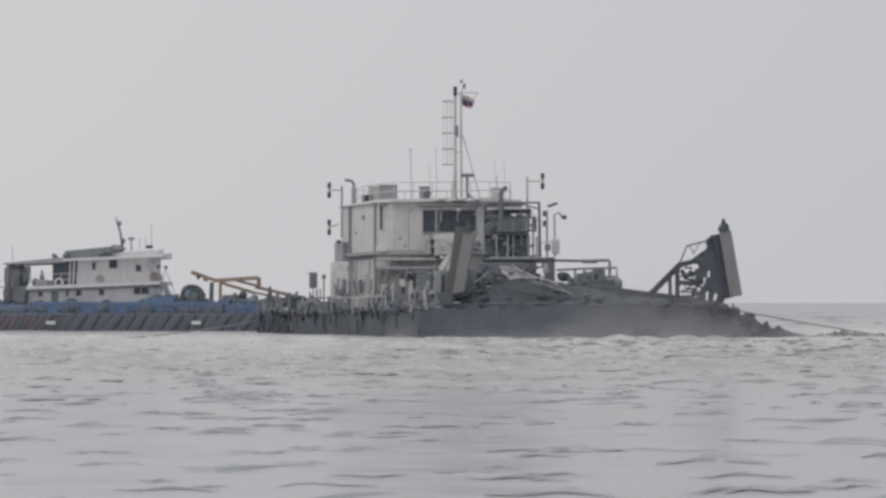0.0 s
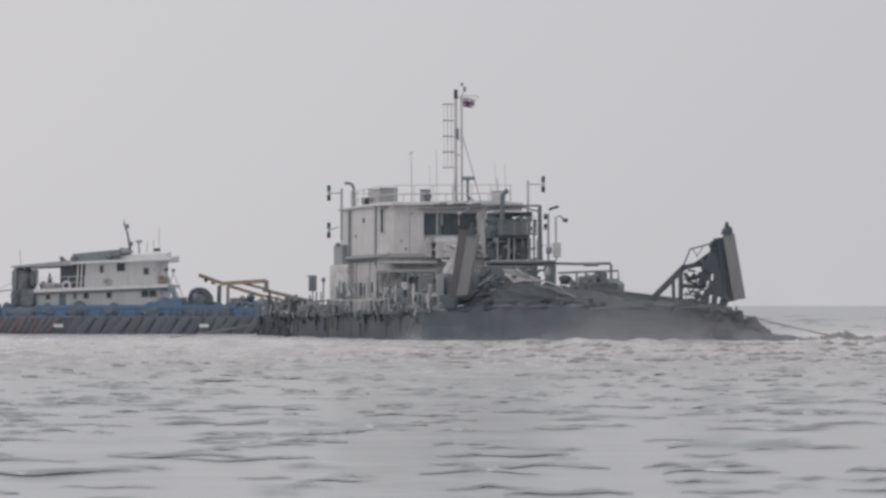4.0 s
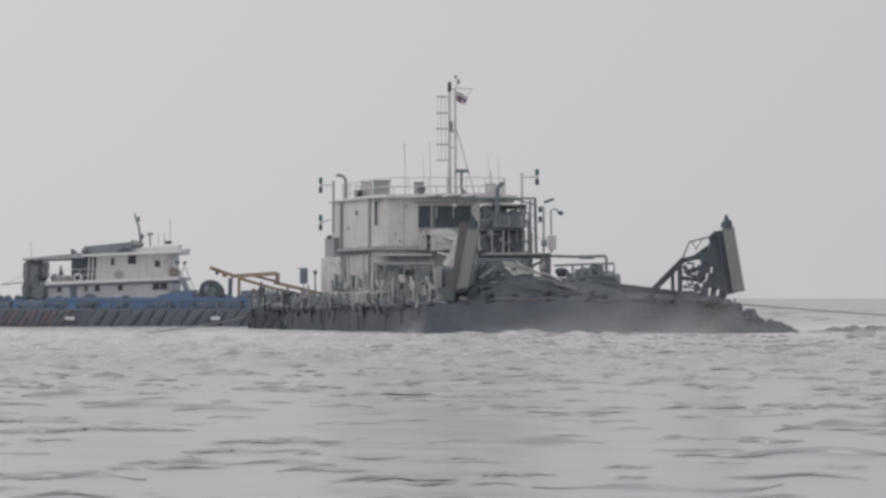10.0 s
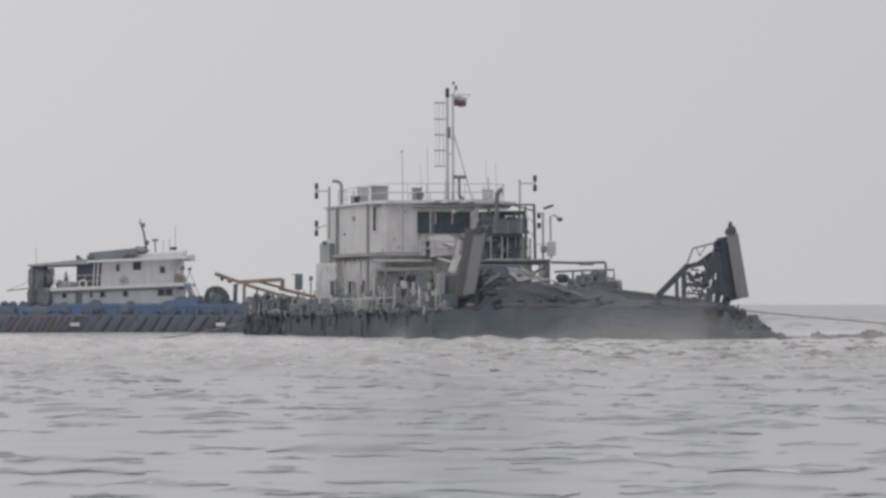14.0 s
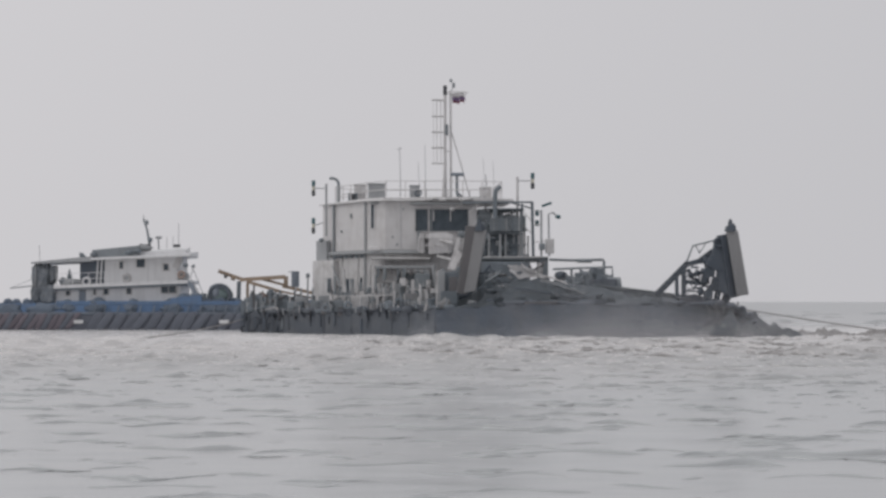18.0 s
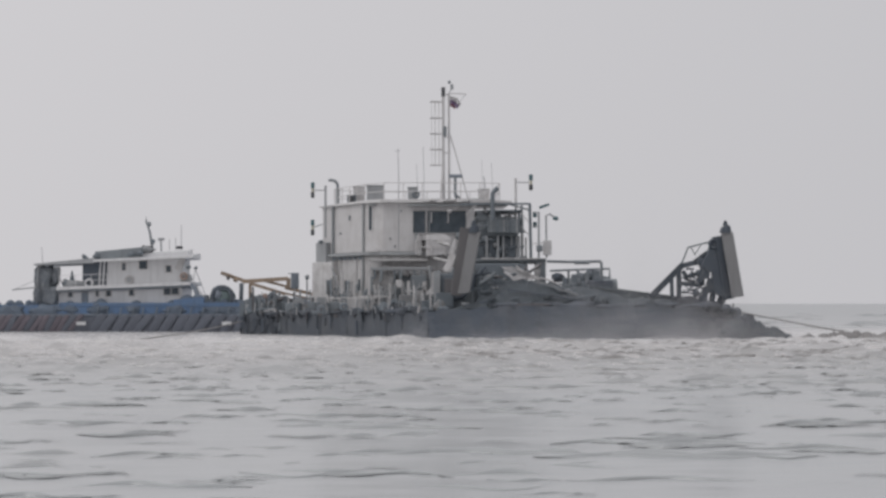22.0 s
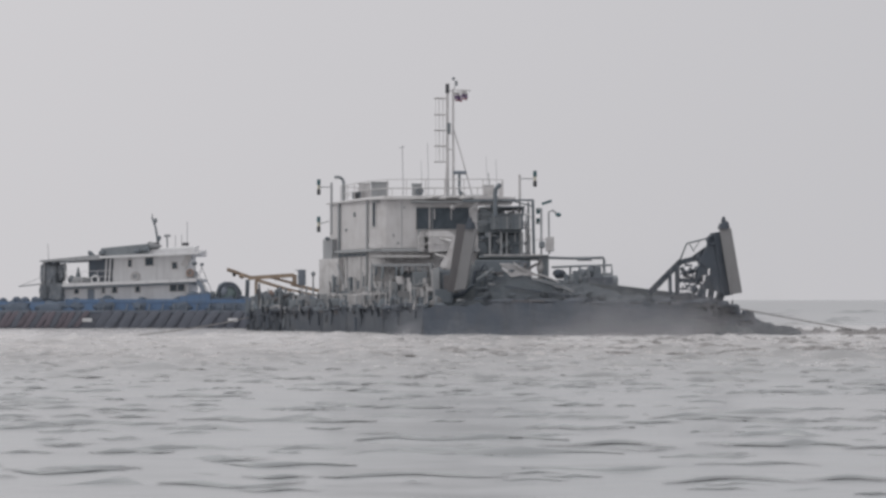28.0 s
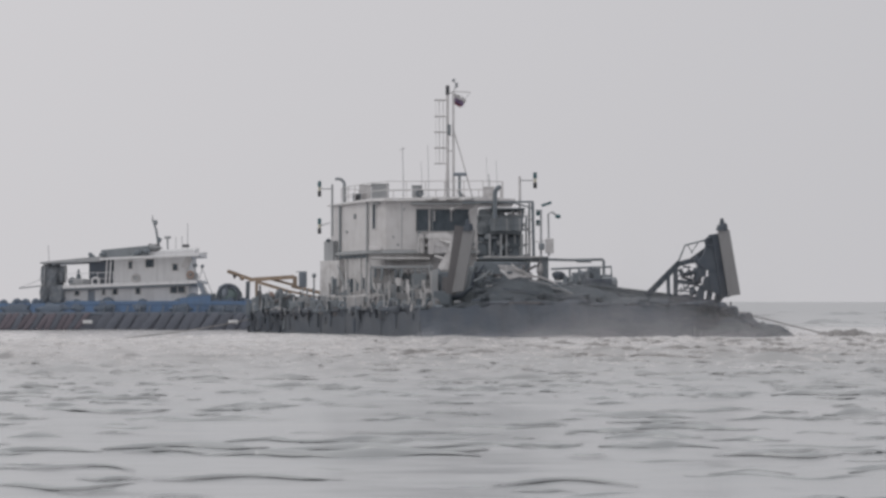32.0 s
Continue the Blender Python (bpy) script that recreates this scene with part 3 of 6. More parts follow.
for x in (2.14, 2.85, 3.71, 4.56):
    part("house_rib", box(x - 0.06, x + 0.06, -5.32, -5.2, 1.5, 3.89, 0.02), MIDGREY, pump_house)
part("house_pipe", tube([(1.77, -5.80, 3.77), (2.41, -5.80, 3.84), (2.61, -6.00, 3.06)], 0.08, 8), CAKED, dredger)
part("tower_floor", box(2.0, 4.82, -1.55, 4.6, 6.33, 6.55, 0.03), MIDGREY, dredger)
part("tower_panel", box(2.76, 4.89, -1.95, -1.7, 6.54, 7.46, 0.03), MIDGREY, dredger)
for k in range(5):
    part("panel_rib", box(2.94 + 0.42 * k, 3.05 + 0.42 * k, -2.02, -1.953, 6.57, 7.38, 0.01), DARK if k % 2 else GREY, dredger)
part("tower_cabinet", box(2.04, 2.96, -1.3, 2.0, 6.53, 8.04, 0.06), MIDGREY, dredger)
part("tower_roof", box(2.53, 5.00, -2.0, 2.5, 7.94, 8.05, 0.02), DARK, dredger)
for px, w, m in ((3.56, 0.16, MIDGREY), (2.75, 0.06, DARK), (4.30, 0.05, WHITE_DULL), (4.56, 0.05, WHITE_DULL), (4.89, 0.08, DARK), (3.33, 0.2, MIDGREY)):
    part("roof_prop", tube([(px, -1.2, 7.42), (px, -1.2, 7.98)], w, 8), m, dredger)
part("side_drum", lump((2.44, -1.40, 6.82), 0.55, 0.4, 0.42, 6, 0.3, 3), MIDGREY, dredger)
part("side_drum", lump((2.81, -1.60, 7.06), 0.26, 0.3, 0.3, 7, 0.3), DARK, dredger)
railing(dredger, [(1.95, -2.00, 6.53), (5.06, -2.00, 6.53), (5.33, 3.00, 6.73)], 1.0, 1.1, 0.035, MIDGREY, 2)
part("air_receiver", tube([(2.43, -0.40, 6.60), (2.43, -0.40, 7.56)], 0.3, 10), MIDGREY, dredger)
part("air_receiver", tube([(3.64, 0.20, 6.62), (3.64, 0.20, 7.70)], 0.3, 10), MIDGREY, dredger)
part("air_receiver", tube([(4.20, 0.20, 6.62), (4.20, 0.20, 7.78)], 0.26, 10), GREY, dredger)
part("engine_block", box(1.86, 2.63, -1.35, 0.5, 4.94, 6.23, 0.05), DARK, dredger)
for px0, px1 in ((2.66, 2.81), (3.39, 3.54), (3.76, 3.87), (4.71, 4.90)):
    part("tower_leg", box(px0, px1, -1.7, -1.5, 4.86, 6.37, 0.03), GREY, dredger)
for a, b in ((2.89, 3.33), (3.77, 4.66)):
    part("dark_opening", box(a, b, -1.25, -1.1, 4.95, 6.20, 0.03), DARK, dredger)
random.seed(402)
for i in range(44):
    x, z = random.uniform(1.9, 4.9), random.choice((random.uniform(6.6, 7.9), random.uniform(4.95, 6.2)))
    y = random.uniform(-1.6, -1.3)
    if i % 9 == 0:
        part("tower_pipe", tube([(x, y, z), (x, y, min(z + random.uniform(0.3, 1.0), 7.9))], random.uniform(0.03, 0.07), 6), (GREY, MIDGREY, WHITE_DULL)[i % 4 % 3], dredger)
    elif i % 3 == 1:
        part("tower_pipe", tube([(x, y, z), (x + random.uniform(0.3, 0.9), y, z + random.uniform(-0.15, 0.15))], random.uniform(0.03, 0.06), 6), (MIDGREY, GREY, DARK)[i % 4 % 3], dredger)
    else:
        part("tower_valve", lump((x, y, z), random.uniform(0.08, 0.2), 0.12, random.uniform(0.1, 0.24), i, 0.6), (MIDGREY, DARK, GREY)[i % 5 % 3], dredger)
part("platform_edge", box(2.3, 6.0, -2.78, -2.7, 4.8, 4.9, 0.01), WHITE_DULL, dredger)
part("platform", box(1.98, 6.49, -2.7, 4.6, 4.66, 4.88, 0.03), MIDGREY, dredger, "steel platform under the tower")
for x in (5.22, 6.20, 6.39):
    part("platform_leg", beam((x, -2.4, 1.6), (x, -2.4, 4.69), 0.2, 0.2), MIDGREY, dredger)
# pale lump added to give the bright sky gap below the platform
part("platform_valve", lump((5.94, -2.60, 4.07), 0.22, 0.2, 0.45, 8), WHITE_DULL, dredger)
part("platform_tank", box(4.3, 5.3, -2.2, 0.0, 3.2, 4.4, 0.05), DARK, dredger)
part("platform_pillar", box(5.82, 6.42, -2.65, -1.9, 1.6, 4.66, 0.04), MIDGREY, dredger)
part("platform_wall", box(2.2, 5.6, 1.0, 1.2, 1.6, 3.9, 0.02), DARK, dredger)

# ------------------------------------------------ sheltered side deck under the ledge
part("walkway_band", box(-4.97, -1.15, -2.6, -1.5, 4.7, 4.84, 0.02), WHITE_DULL, dredger)
canopy = part("canopy", prism([(-4.86, -4.6), (-0.92, -4.6), (-0.92, -3.5), (-4.86, -3.5)], 4.08, 4.25, 0.02), GREY, dredger, "thin steel canopy over the side deck")
for px in (-4.86, -3.00, -1.25):
    part("canopy_post", beam((px, -4.4, 1.4), (px, -4.4, 4.11), 0.13, 0.13), WHITE_DULL if px > -2.6 else MIDGREY, canopy)
part("side_machine", box(-3.03, -1.51, -3.4, -1.5, 2.83, 3.92, 0.06), WHITE_DULL, dredger)
part("side_machine", box(-3.69, -3.22, -3.0, -1.5, 1.53, 4.07, 0.05), MIDGREY, dredger)
part("side_tank", tube([(-2.58, -4.00, 2.54), (-1.43, -4.00, 2.61)], 0.42, 10), MIDGREY, dredger)
part("deck_door", box(-2.63, -1.75, -1.66, -1.45, 1.5, 3.28, 0.02), GREY, dredger)
for cx, cy, cz, r, m in ((-4.99, -2.20, 2.66, 0.5, MIDGREY), (-3.87, -4.20, 2.07, 0.55, MIDGREY), (-5.45, -1.60, 2.11, 0.4, MIDGREY), (-4.50, -2.50, 2.40, 0.45, MIDGREY), (-3.27, -5.00, 1.82, 0.5, MIDGREY), (-1.78, -5.00, 2.18, 0.55, GREY), (-0.77, -6.00, 2.32, 0.6, MIDGREY), (-1.03, -4.00, 3.26, 0.7, MIDGREY)):
    part("deck_winch", lump((cx, cy, cz), r * 0.6, r * 0.6, r * 0.55, cx, 0.8), m, dredger)
part("hose_reel", ring((-1.45, -5.40, 2.18), 0.34, 0.14, "Y"), DARK, dredger)
for x0, y0, z0, x1, y1, z1, w, m in (
        (-6.68, 0.00, 1.63, -6.68, 0.00, 4.05, 0.16, WHITE_DULL), (-6.08, 0.00, 1.63, -6.08, 0.00, 3.41, 0.2, WHITE_DULL), (-5.00, -2.00, 4.38, -5.00, -2.00, 1.63, 0.16, WHITE_DULL),
        (-4.19, -3.00, 3.27, -4.19, -3.00, 1.64, 0.18, GREY), (-3.66, -4.00, 3.08, -2.76, -4.00, 3.26, 0.2, GREY), (-1.13, -5.00, 4.32, -0.92, -5.00, 1.64, 0.2, GREY),
        (-1.91, -5.50, 2.71, -0.60, -5.50, 2.78, 0.14, WHITE_DULL), (-0.78, -4.00, 4.87, 0.11, -5.00, 4.60, 0.18, WHITE_DULL), (-1.70, -2.40, 6.37, -1.63, -2.40, 5.10, 0.32, WHITE_DULL),
        (-0.60, -6.00, 3.94, 0.27, -8.00, 2.52, 0.22, DARK), (-0.70, -6.00, 3.24, 0.69, -8.00, 3.32, 0.16, MIDGREY), (-0.79, -2.20, 6.02, 0.30, -3.00, 5.73, 0.2, WHITE_DULL)):
    part("deck_pipe", tube([(x0, y0, z0), (x1, y1, z1)], w / 2, 7), m, dredger)
part("side_plate", web([(-0.35, -7.00, 3.96), (0.14, -7.00, 3.92), (0.42, -7.00, 6.02), (0.24, -7.00, 5.88)], -7.2, -7.05), WHITE_DULL, dredger, "pale slanting plate beside the gantry")
part("bridge_screen", web([(-1.26, -2.40, 5.02), (0.23, -2.40, 5.17), (0.31, -2.40, 6.26), (-0.10, -2.40, 6.45), (-1.26, -2.40, 6.41)], -2.5, -2.4), WHITE, dredger, "grubby white screen below the wheelhouse windows")
# screens, panels and posts under and beside the canopy
for x0, x1, y, z0, z1, m in ((-4.73, -3.36, -4.2, 3.15, 4.04, CANVAS), (-2.87, -1.64, -4.0, 3.01, 3.76, MIDGREY), (-6.32, -5.22, -6.0, 1.44, 2.32, WHITE_DULL),
                             (-5.08, -4.37, -6.2, 1.51, 2.53, CANVAS), (-4.16, -3.81, -6.2, 1.51, 2.60, GREY), (-1.80, -1.13, -6.4, 1.82, 2.53, GREY),
                             (-2.65, -2.09, -5.6, 1.47, 2.39, DARK), (-3.70, -3.16, -5.0, 1.54, 3.07, GREY), (-0.98, -0.56, -7.6, 1.83, 3.91, GREY),
                             (-0.84, 0.17, -8.2, 1.79, 2.62, DARK), (-0.32, 0.17, -7.9, 2.62, 3.49, RUST), (-8.32, -7.62, -1.0, 1.45, 2.37, GREY), (-7.31, -6.73, -3.0, 1.38, 2.40, WHITE_DULL)):
    part("deck_screen", box(x0, x1, y, y + 0.12, z0, z1, 0.03), m, dredger)
for px, y0, y1 in ((-2.86, 1.50, 3.34), (-1.98, 1.50, 2.74), (-3.67, 1.82, 3.24), (-4.95, 1.50, 4.48)):
    part("canopy_prop", tube([(px, -5.8, y0), (px + 0.04, -5.8, y1)], 0.085, 7), WHITE_DULL, dredger)
part("prop_rail", tube([(-2.86, -5.80, 2.74), (-0.77, -5.80, 2.67)], 0.08, 6), WHITE_DULL, dredger)
part("pipe_rack", box(-0.91, 0.28, -7.4, -6.9, 1.5, 3.78, 0.04), DARK, dredger)
part("vent_trunk", box(-1.88, -1.48, -2.2, -1.5, 5.3, 6.27, 0.03), GREY, dredger)
for px, py, r in ((-1.25, 6.15, 0.22), (-1.2, 5.6, 0.24), (-0.2, 5.9, 0.3), (0.9, 6.3, 0.26), (1.4, 5.7, 0.3)):
    part("bridge_fitting", lump((px, -1.8, py), r, 0.25, r * 1.1, px * 5, 0.5), WHITE_DULL if px < 0 else MIDGREY, dredger)
railing(dredger, [(-1.9, -2.6, 5.1), (1.9, -2.7, 5.0)], 1.0, 0.95, 0.035, WHITE_DULL)

# quarter rails, bollards and stores along the near side
def quarter(t, inn, z=0.0):
    p = A.lerp(B, t) - out * inn
    return (p.x, p.y, 1.2 + 0.3 * t + z)


railing(dredger, [quarter(0.46, 0.45), quarter(0.62, 0.4), quarter(0.78, 0.45)], 0.95, 1.3, 0.03, WHITE_DULL, 1)
random.seed(88)
for i in range(46):                                # low gear crowding the deck edge
    t = random.uniform(0.2, 0.98)
    x, y, z = quarter(t, random.uniform(0.1, 0.7))
    h = random.uniform(0.1, 0.4)
    if i % 2:
        part("deck_gear", lump((x, y, z + 0.05), random.uniform(0.3, 0.9), 0.25, h * 0.7, i * 0.7, 0.5), (HULL_SIDE, DARK, HULL)[i % 3], dredger)
    else:
        part("deck_gear", beam((x, y, z - 0.1), (x + random.uniform(-0.1, 0.1), y, z + h * 1.6), random.uniform(0.06, 0.3), 0.1), (HULL_SIDE, GREY, DARK)[i % 3], dredger)
random.seed(4)
for i in range(60):
    t = 0.02 + 0.95 * i / 60 + random.uniform(-0.01, 0.01)
    x, y, z = quarter(t, random.uniform(0.5, 2.6))
    h = random.uniform(0.3, 1.3)
    kind = random.randrange(5)
    if kind == 0:
        b = part("bollard", tube([(x, y, z - 0.05), (x, y, z + 0.6)], 0.16, 9), DARK, dredger)
        part("bollard_cap", tube([(x, y, z + 0.603), (x, y, z + 0.68)], 0.2, 9), DARK, b)
    elif kind == 1:
        part("deck_locker", box(x - 0.4, x + 0.4, y - 0.3, y + 0.3, z - 0.05, z + h, 0.03), (GREY, MIDGREY, PLATE)[i % 3], dredger)
    elif kind == 2:
        part("coiled_hose", lump((x, y, z + h * 0.25), 0.4, 0.35, h * 0.35, i, 0.8), (MIDGREY, DARK, PLATE)[i % 3], dredger)
    else:
        part("stanchion", tube([(x, y, z - 0.05), (x, y, z + h + 0.3)], 0.05, 6), (WHITE_DULL, GREY, MIDGREY)[i % 3], dredger)
for x, z, r in ((-6.5, 1.75, 0.26), (-3.35, 1.85, 0.36), (-1.1, 1.95, 0.28), (-7.9, 1.6, 0.24), (-4.6, 1.6, 0.22)):
    part("spare_tyre", ring((x, -6.9, z), r * 0.7, r * 0.36, "Y", 14, 6), DARK, dredger, "dark tyre leaning on the deck rail")
for (x0, z0), (x1, z1), w, m in (((-5.75, 2.35), (-5.75, 1.5), 0.1, WHITE_DULL), ((-4.65, 2.4), (-4.65, 1.5), 0.09, WHITE_DULL), ((-3.63, 2.72), (-3.63, 1.95), 0.1, WHITE_DULL),
                                 ((-2.5, 3.35), (-2.5, 1.55), 0.2, WHITE), ((-1.68, 2.65), (-1.5, 1.5), 0.18, WHITE), ((-1.0, 3.85), (-1.0, 2.5), 0.16, WHITE_DULL),
                                 ((-5.0, 2.5), (-5.0, 1.5), 0.07, GREY), ((-5.35, 2.3), (-5.35, 1.5), 0.07, GREY), ((-4.2, 2.3), (-4.2, 1.5), 0.08, GREY)):
    part("deck_upright", beam((x0, -6.6, z0), (x1, -6.6, z1), w, w), m, dredger)
part("work_bench", box(-1.4, -0.68, -7.0, -6.5, 2.5, 2.66, 0.03), WHITE, dredger, "pale work bench on the side deck")
part("hung_tarpaulin", box(-2.28, -1.3, -5.15, -5.05, 2.85, 3.75, 0.03), MIDGREY, dredger, "brown-grey tarpaulin hung under the canopy")
# solid dark boxes stand for the shade inside the side-deck hollows
part("machine_cavity", box(-2.28, -1.75, -6.1, -5.6, 1.6, 2.5, 0.03), DARK, dredger)
part("machine_cavity", box(-0.62, 0.2, -6.0, -5.5, 2.0, 3.85, 0.03), DARK, dredger)
for z in (2.35, 2.9, 3.45):
    part("cavity_rail", tube([(-0.7, -6.2, z), (0.25, -6.2, z + 0.05)], 0.05, 6), MIDGREY, dredger)
# added grey sheet and ribs put the canopy's shade on the wall into colour
part("machinery_bulkhead", box(-3.5, -0.9, -2.35, -2.2, 1.5, 4.0, 0.02), GREY, dredger, "added grey backing that darkens the wall behind the canopy")
for x in (-3.2, -2.4, -1.6):
    part("bulkhead_stiffener", box(x, x + 0.1, -2.45, -2.35, 1.6, 3.9, 0.02), GREY, dredger)
for i in range(9):
    x = -4.6 + 0.42 * i
    part("hung_gear", tube([(x, -4.55, 4.08), (x + 0.05, -4.6, 3.75), (x - 0.04, -4.6, 3.5 - 0.25 * math.sin(i * 2.4))], 0.07 + 0.03 * math.sin(i * 1.7), 6), (DARK, MIDGREY, RUST)[i % 3], dredger)
part("pump_casing", box(0.1, 1.95, -5.2, -4.4, 1.5, 4.2, 0.06), MIDGREY, dredger)
for x in (0.45, 0.95, 1.45):
    part("pump_rib", box(x, x + 0.12, -5.32, -5.2, 1.6, 4.0, 0.02), MIDGREY, dredger)
part("pump_pipe", tube([(0.2, -5.6, 2.2), (0.9, -5.7, 2.35), (1.5, -5.6, 2.9), (1.7, -5.5, 3.8)], 0.13, 8), CAKED, dredger)
random.seed(301)
for i in range(130):                                # lashings, pipes and small stores against the lower wall
    x = random.uniform(-7.6, -0.6)
    y = random.uniform(-6.4, -5.6) + (0.9 * (-5.0 - x) if x < -5 else 0.0)
    z = random.uniform(1.5, 2.5 if i < 80 else 3.3)
    k = i % 4
    if k == 0:
        part("hung_hose", tube([(x, y, z + 0.5), (x + 0.08, y - 0.05, z), (x + 0.3, y, z - 0.15), (x + 0.45, y, z + 0.3)], random.uniform(0.03, 0.06), 6), (MIDGREY, RUST, GREY)[i % 3], dredger)
    elif k == 1:
        part("valve_box", box(x, x + random.uniform(0.15, 0.4), y, y + 0.2, z - 0.3, z + random.uniform(0, 0.3), 0.03), (MIDGREY, GREY, WHITE_DULL)[i % 3], dredger)
    elif k == 2:
        part("deck_pipe", tube([(x, y, z - 0.5), (x, y, z + random.uniform(0.1, 0.8))], random.uniform(0.03, 0.07), 6), (WHITE_DULL, GREY, MIDGREY)[i % 3], dredger)
    else:
        part("deck_pipe", tube([(x, y, z), (x + random.uniform(0.3, 1.0), y, z + random.uniform(-0.1, 0.1))], random.uniform(0.025, 0.05), 6), (WHITE_DULL, GREY, DARK)[i % 3], dredger)
for i in range(10):                                # worn planks, chains and ropes down the quarter
    t = random.uniform(0.1, 0.99)
    p = A.lerp(B, t) + out * 0.05
    z = random.uniform(0.9, 1.4)
    part("hull_chain", tube([(p.x, p.y, z), (p.x + random.uniform(-0.08, 0.08), p.y, z - random.uniform(0.3, 1.1))], random.uniform(0.03, 0.07), 5), (HULL_SIDE, HULL, HULL, HULL_SIDE)[i % 4], dredger)
for i in range(64):                                # old matting, pads and cut pipe ends over the deck edge of the quarter
    t = 0.1 + 0.88 * (i + random.uniform(-0.4, 0.4)) / 64
    p = A.lerp(B, t) + out * random.uniform(0.0, 0.03)
    top = 1.3 + 0.3 * t + random.uniform(-0.1, 0.35) * (1.6 if i % 5 == 0 else 1.0)
    drop = random.uniform(0.25, 0.75)
    if i % 3 == 2:
        part("edge_pipe", tube([(p.x, p.y, top - 0.2), (p.x + random.uniform(-0.1, 0.1), p.y, top + 0.25)], random.uniform(0.03, 0.06), 6), (GREY, MIDGREY, WHITE_DULL)[i // 3 % 3], dredger)
    else:
        part("edge_mat", beam((p.x, p.y, top - drop), (p.x + random.uniform(-0.12, 0.12), p.y, top), random.uniform(0.25, 0.6), 0.04), (HULL_SIDE, RUST, HULL_SIDE)[i // 2 % 3], dredger)
# stern gear: lamp board on a post, davit, hand winch
part("board_post", tube([(-9.89, 4.00, 1.62), (-9.89, 4.00, 3.04)], 0.05, 6), GREY, dredger)
board = part("lamp_board", box(-10.16, -9.63, 3.95, 4.2, 2.96, 4.04, 0.03), BLUEGREY, dredger, "slate-coloured board on a post")
part("board_arm", tube([(-10.36, 4.00, 4.00), (-9.63, 4.00, 4.00)], 0.03, 5), GREY, board)
part("stern_post", tube([(-9.05, 3.00, 1.43), (-9.05, 3.00, 3.53)], 0.06, 6), GREY, dredger)
part("stern_post_lamp", lump((-9.05, 3.00, 3.72), 0.15, 0.12, 0.18, 1), MIDGREY, dredger)
for px, py, m in ((-13.17, 2.11, DARK), (-12.72, 2.31, RUST), (-12.26, 2.57, MIDGREY), (-11.80, 2.27, RUST), (-10.92, 2.73, MIDGREY), (-10.43, 2.42, DARK), (-8.75, 2.42, WHITE_DULL)):
    part("stern_stanchion", beam((px, 3.0, 1.1), (px + 0.03, 3.0, py), 0.16, 0.14), m, dredger)
random.seed(77)
for i in range(34):
    px = random.uniform(-13.2, -9.2)
    y = random.uniform(1.6, 3.4)
    h = random.uniform(0.5, 1.9) * (1.0 if px < -10.5 else 0.75)
    k = random.randrange(3)
    if k == 0:
        part("stern_gear", beam((px, y, 1.1), (px + random.uniform(-0.15, 0.15), y, 1.2 + h), random.uniform(0.1, 0.3), 0.2), (DARK, RUST, HULL_SIDE)[i % 3], dredger)
    elif k == 1:
        part("stern_gear", lump((px, y, 1.2 + h * 0.3), random.uniform(0.3, 0.7), 0.4, 0.2 + h * 0.35, i, 0.6), (DARK, HULL_SIDE, RUST)[i % 3], dredger)
    else:
        part("stern_gear", tube([(px, y, 1.2 + h * 0.4), (px + random.uniform(0.5, 1.4), y, 1.2 + h * random.uniform(0.4, 0.7))], random.uniform(0.06, 0.14), 6), (MIDGREY, DARK, RUST)[i % 3], dredger)
random.seed(505)
for i in range(58):
    x = random.uniform(-13.4, -8.6)
    y = random.uniform(1.4, 3.6)
    top = 2.95 - 0.25 * abs(math.sin(x * 2.3)) - random.uniform(0.0, 1.1)
    if i % 3 == 0:
        part("stern_gear", beam((x, y, 1.1), (x + random.uniform(-0.1, 0.1), y, top), random.uniform(0.08, 0.22), 0.14), (MIDGREY, DARK, HULL_SIDE)[i % 4 % 3], dredger)
    elif i % 3 == 1:
        part("stern_gear", tube([(x, y, 1.1), (x + random.uniform(-0.1, 0.1), y, top)], random.uniform(0.03, 0.07), 6), (GREY, MIDGREY, DARK)[i % 4 % 3], dredger)
    else:
        w = random.uniform(0.15, 0.4)
        part("stern_gear", box(x - w, x + w, y, y + 0.4, 1.1, 1.3 + (top - 1.3) * 0.8, 0.05), (DARK, MIDGREY, HULL_SIDE)[i % 4 % 3], dredger)
part("stern_rail", tube([(-13.17, 3.00, 2.04), (-10.92, 3.00, 2.27), (-8.79, 2.50, 2.30)], 0.05, 6), MIDGREY, dredger)
part("stern_winch", tube([(-12.26, 3.00, 1.50), (-10.92, 3.00, 1.54)], 0.4, 10), DARK, dredger)
part("stern_locker", box(-10.81, -9.97, 2.8, 3.8, 1.2, 2.00, 0.04), RUST, dredger)

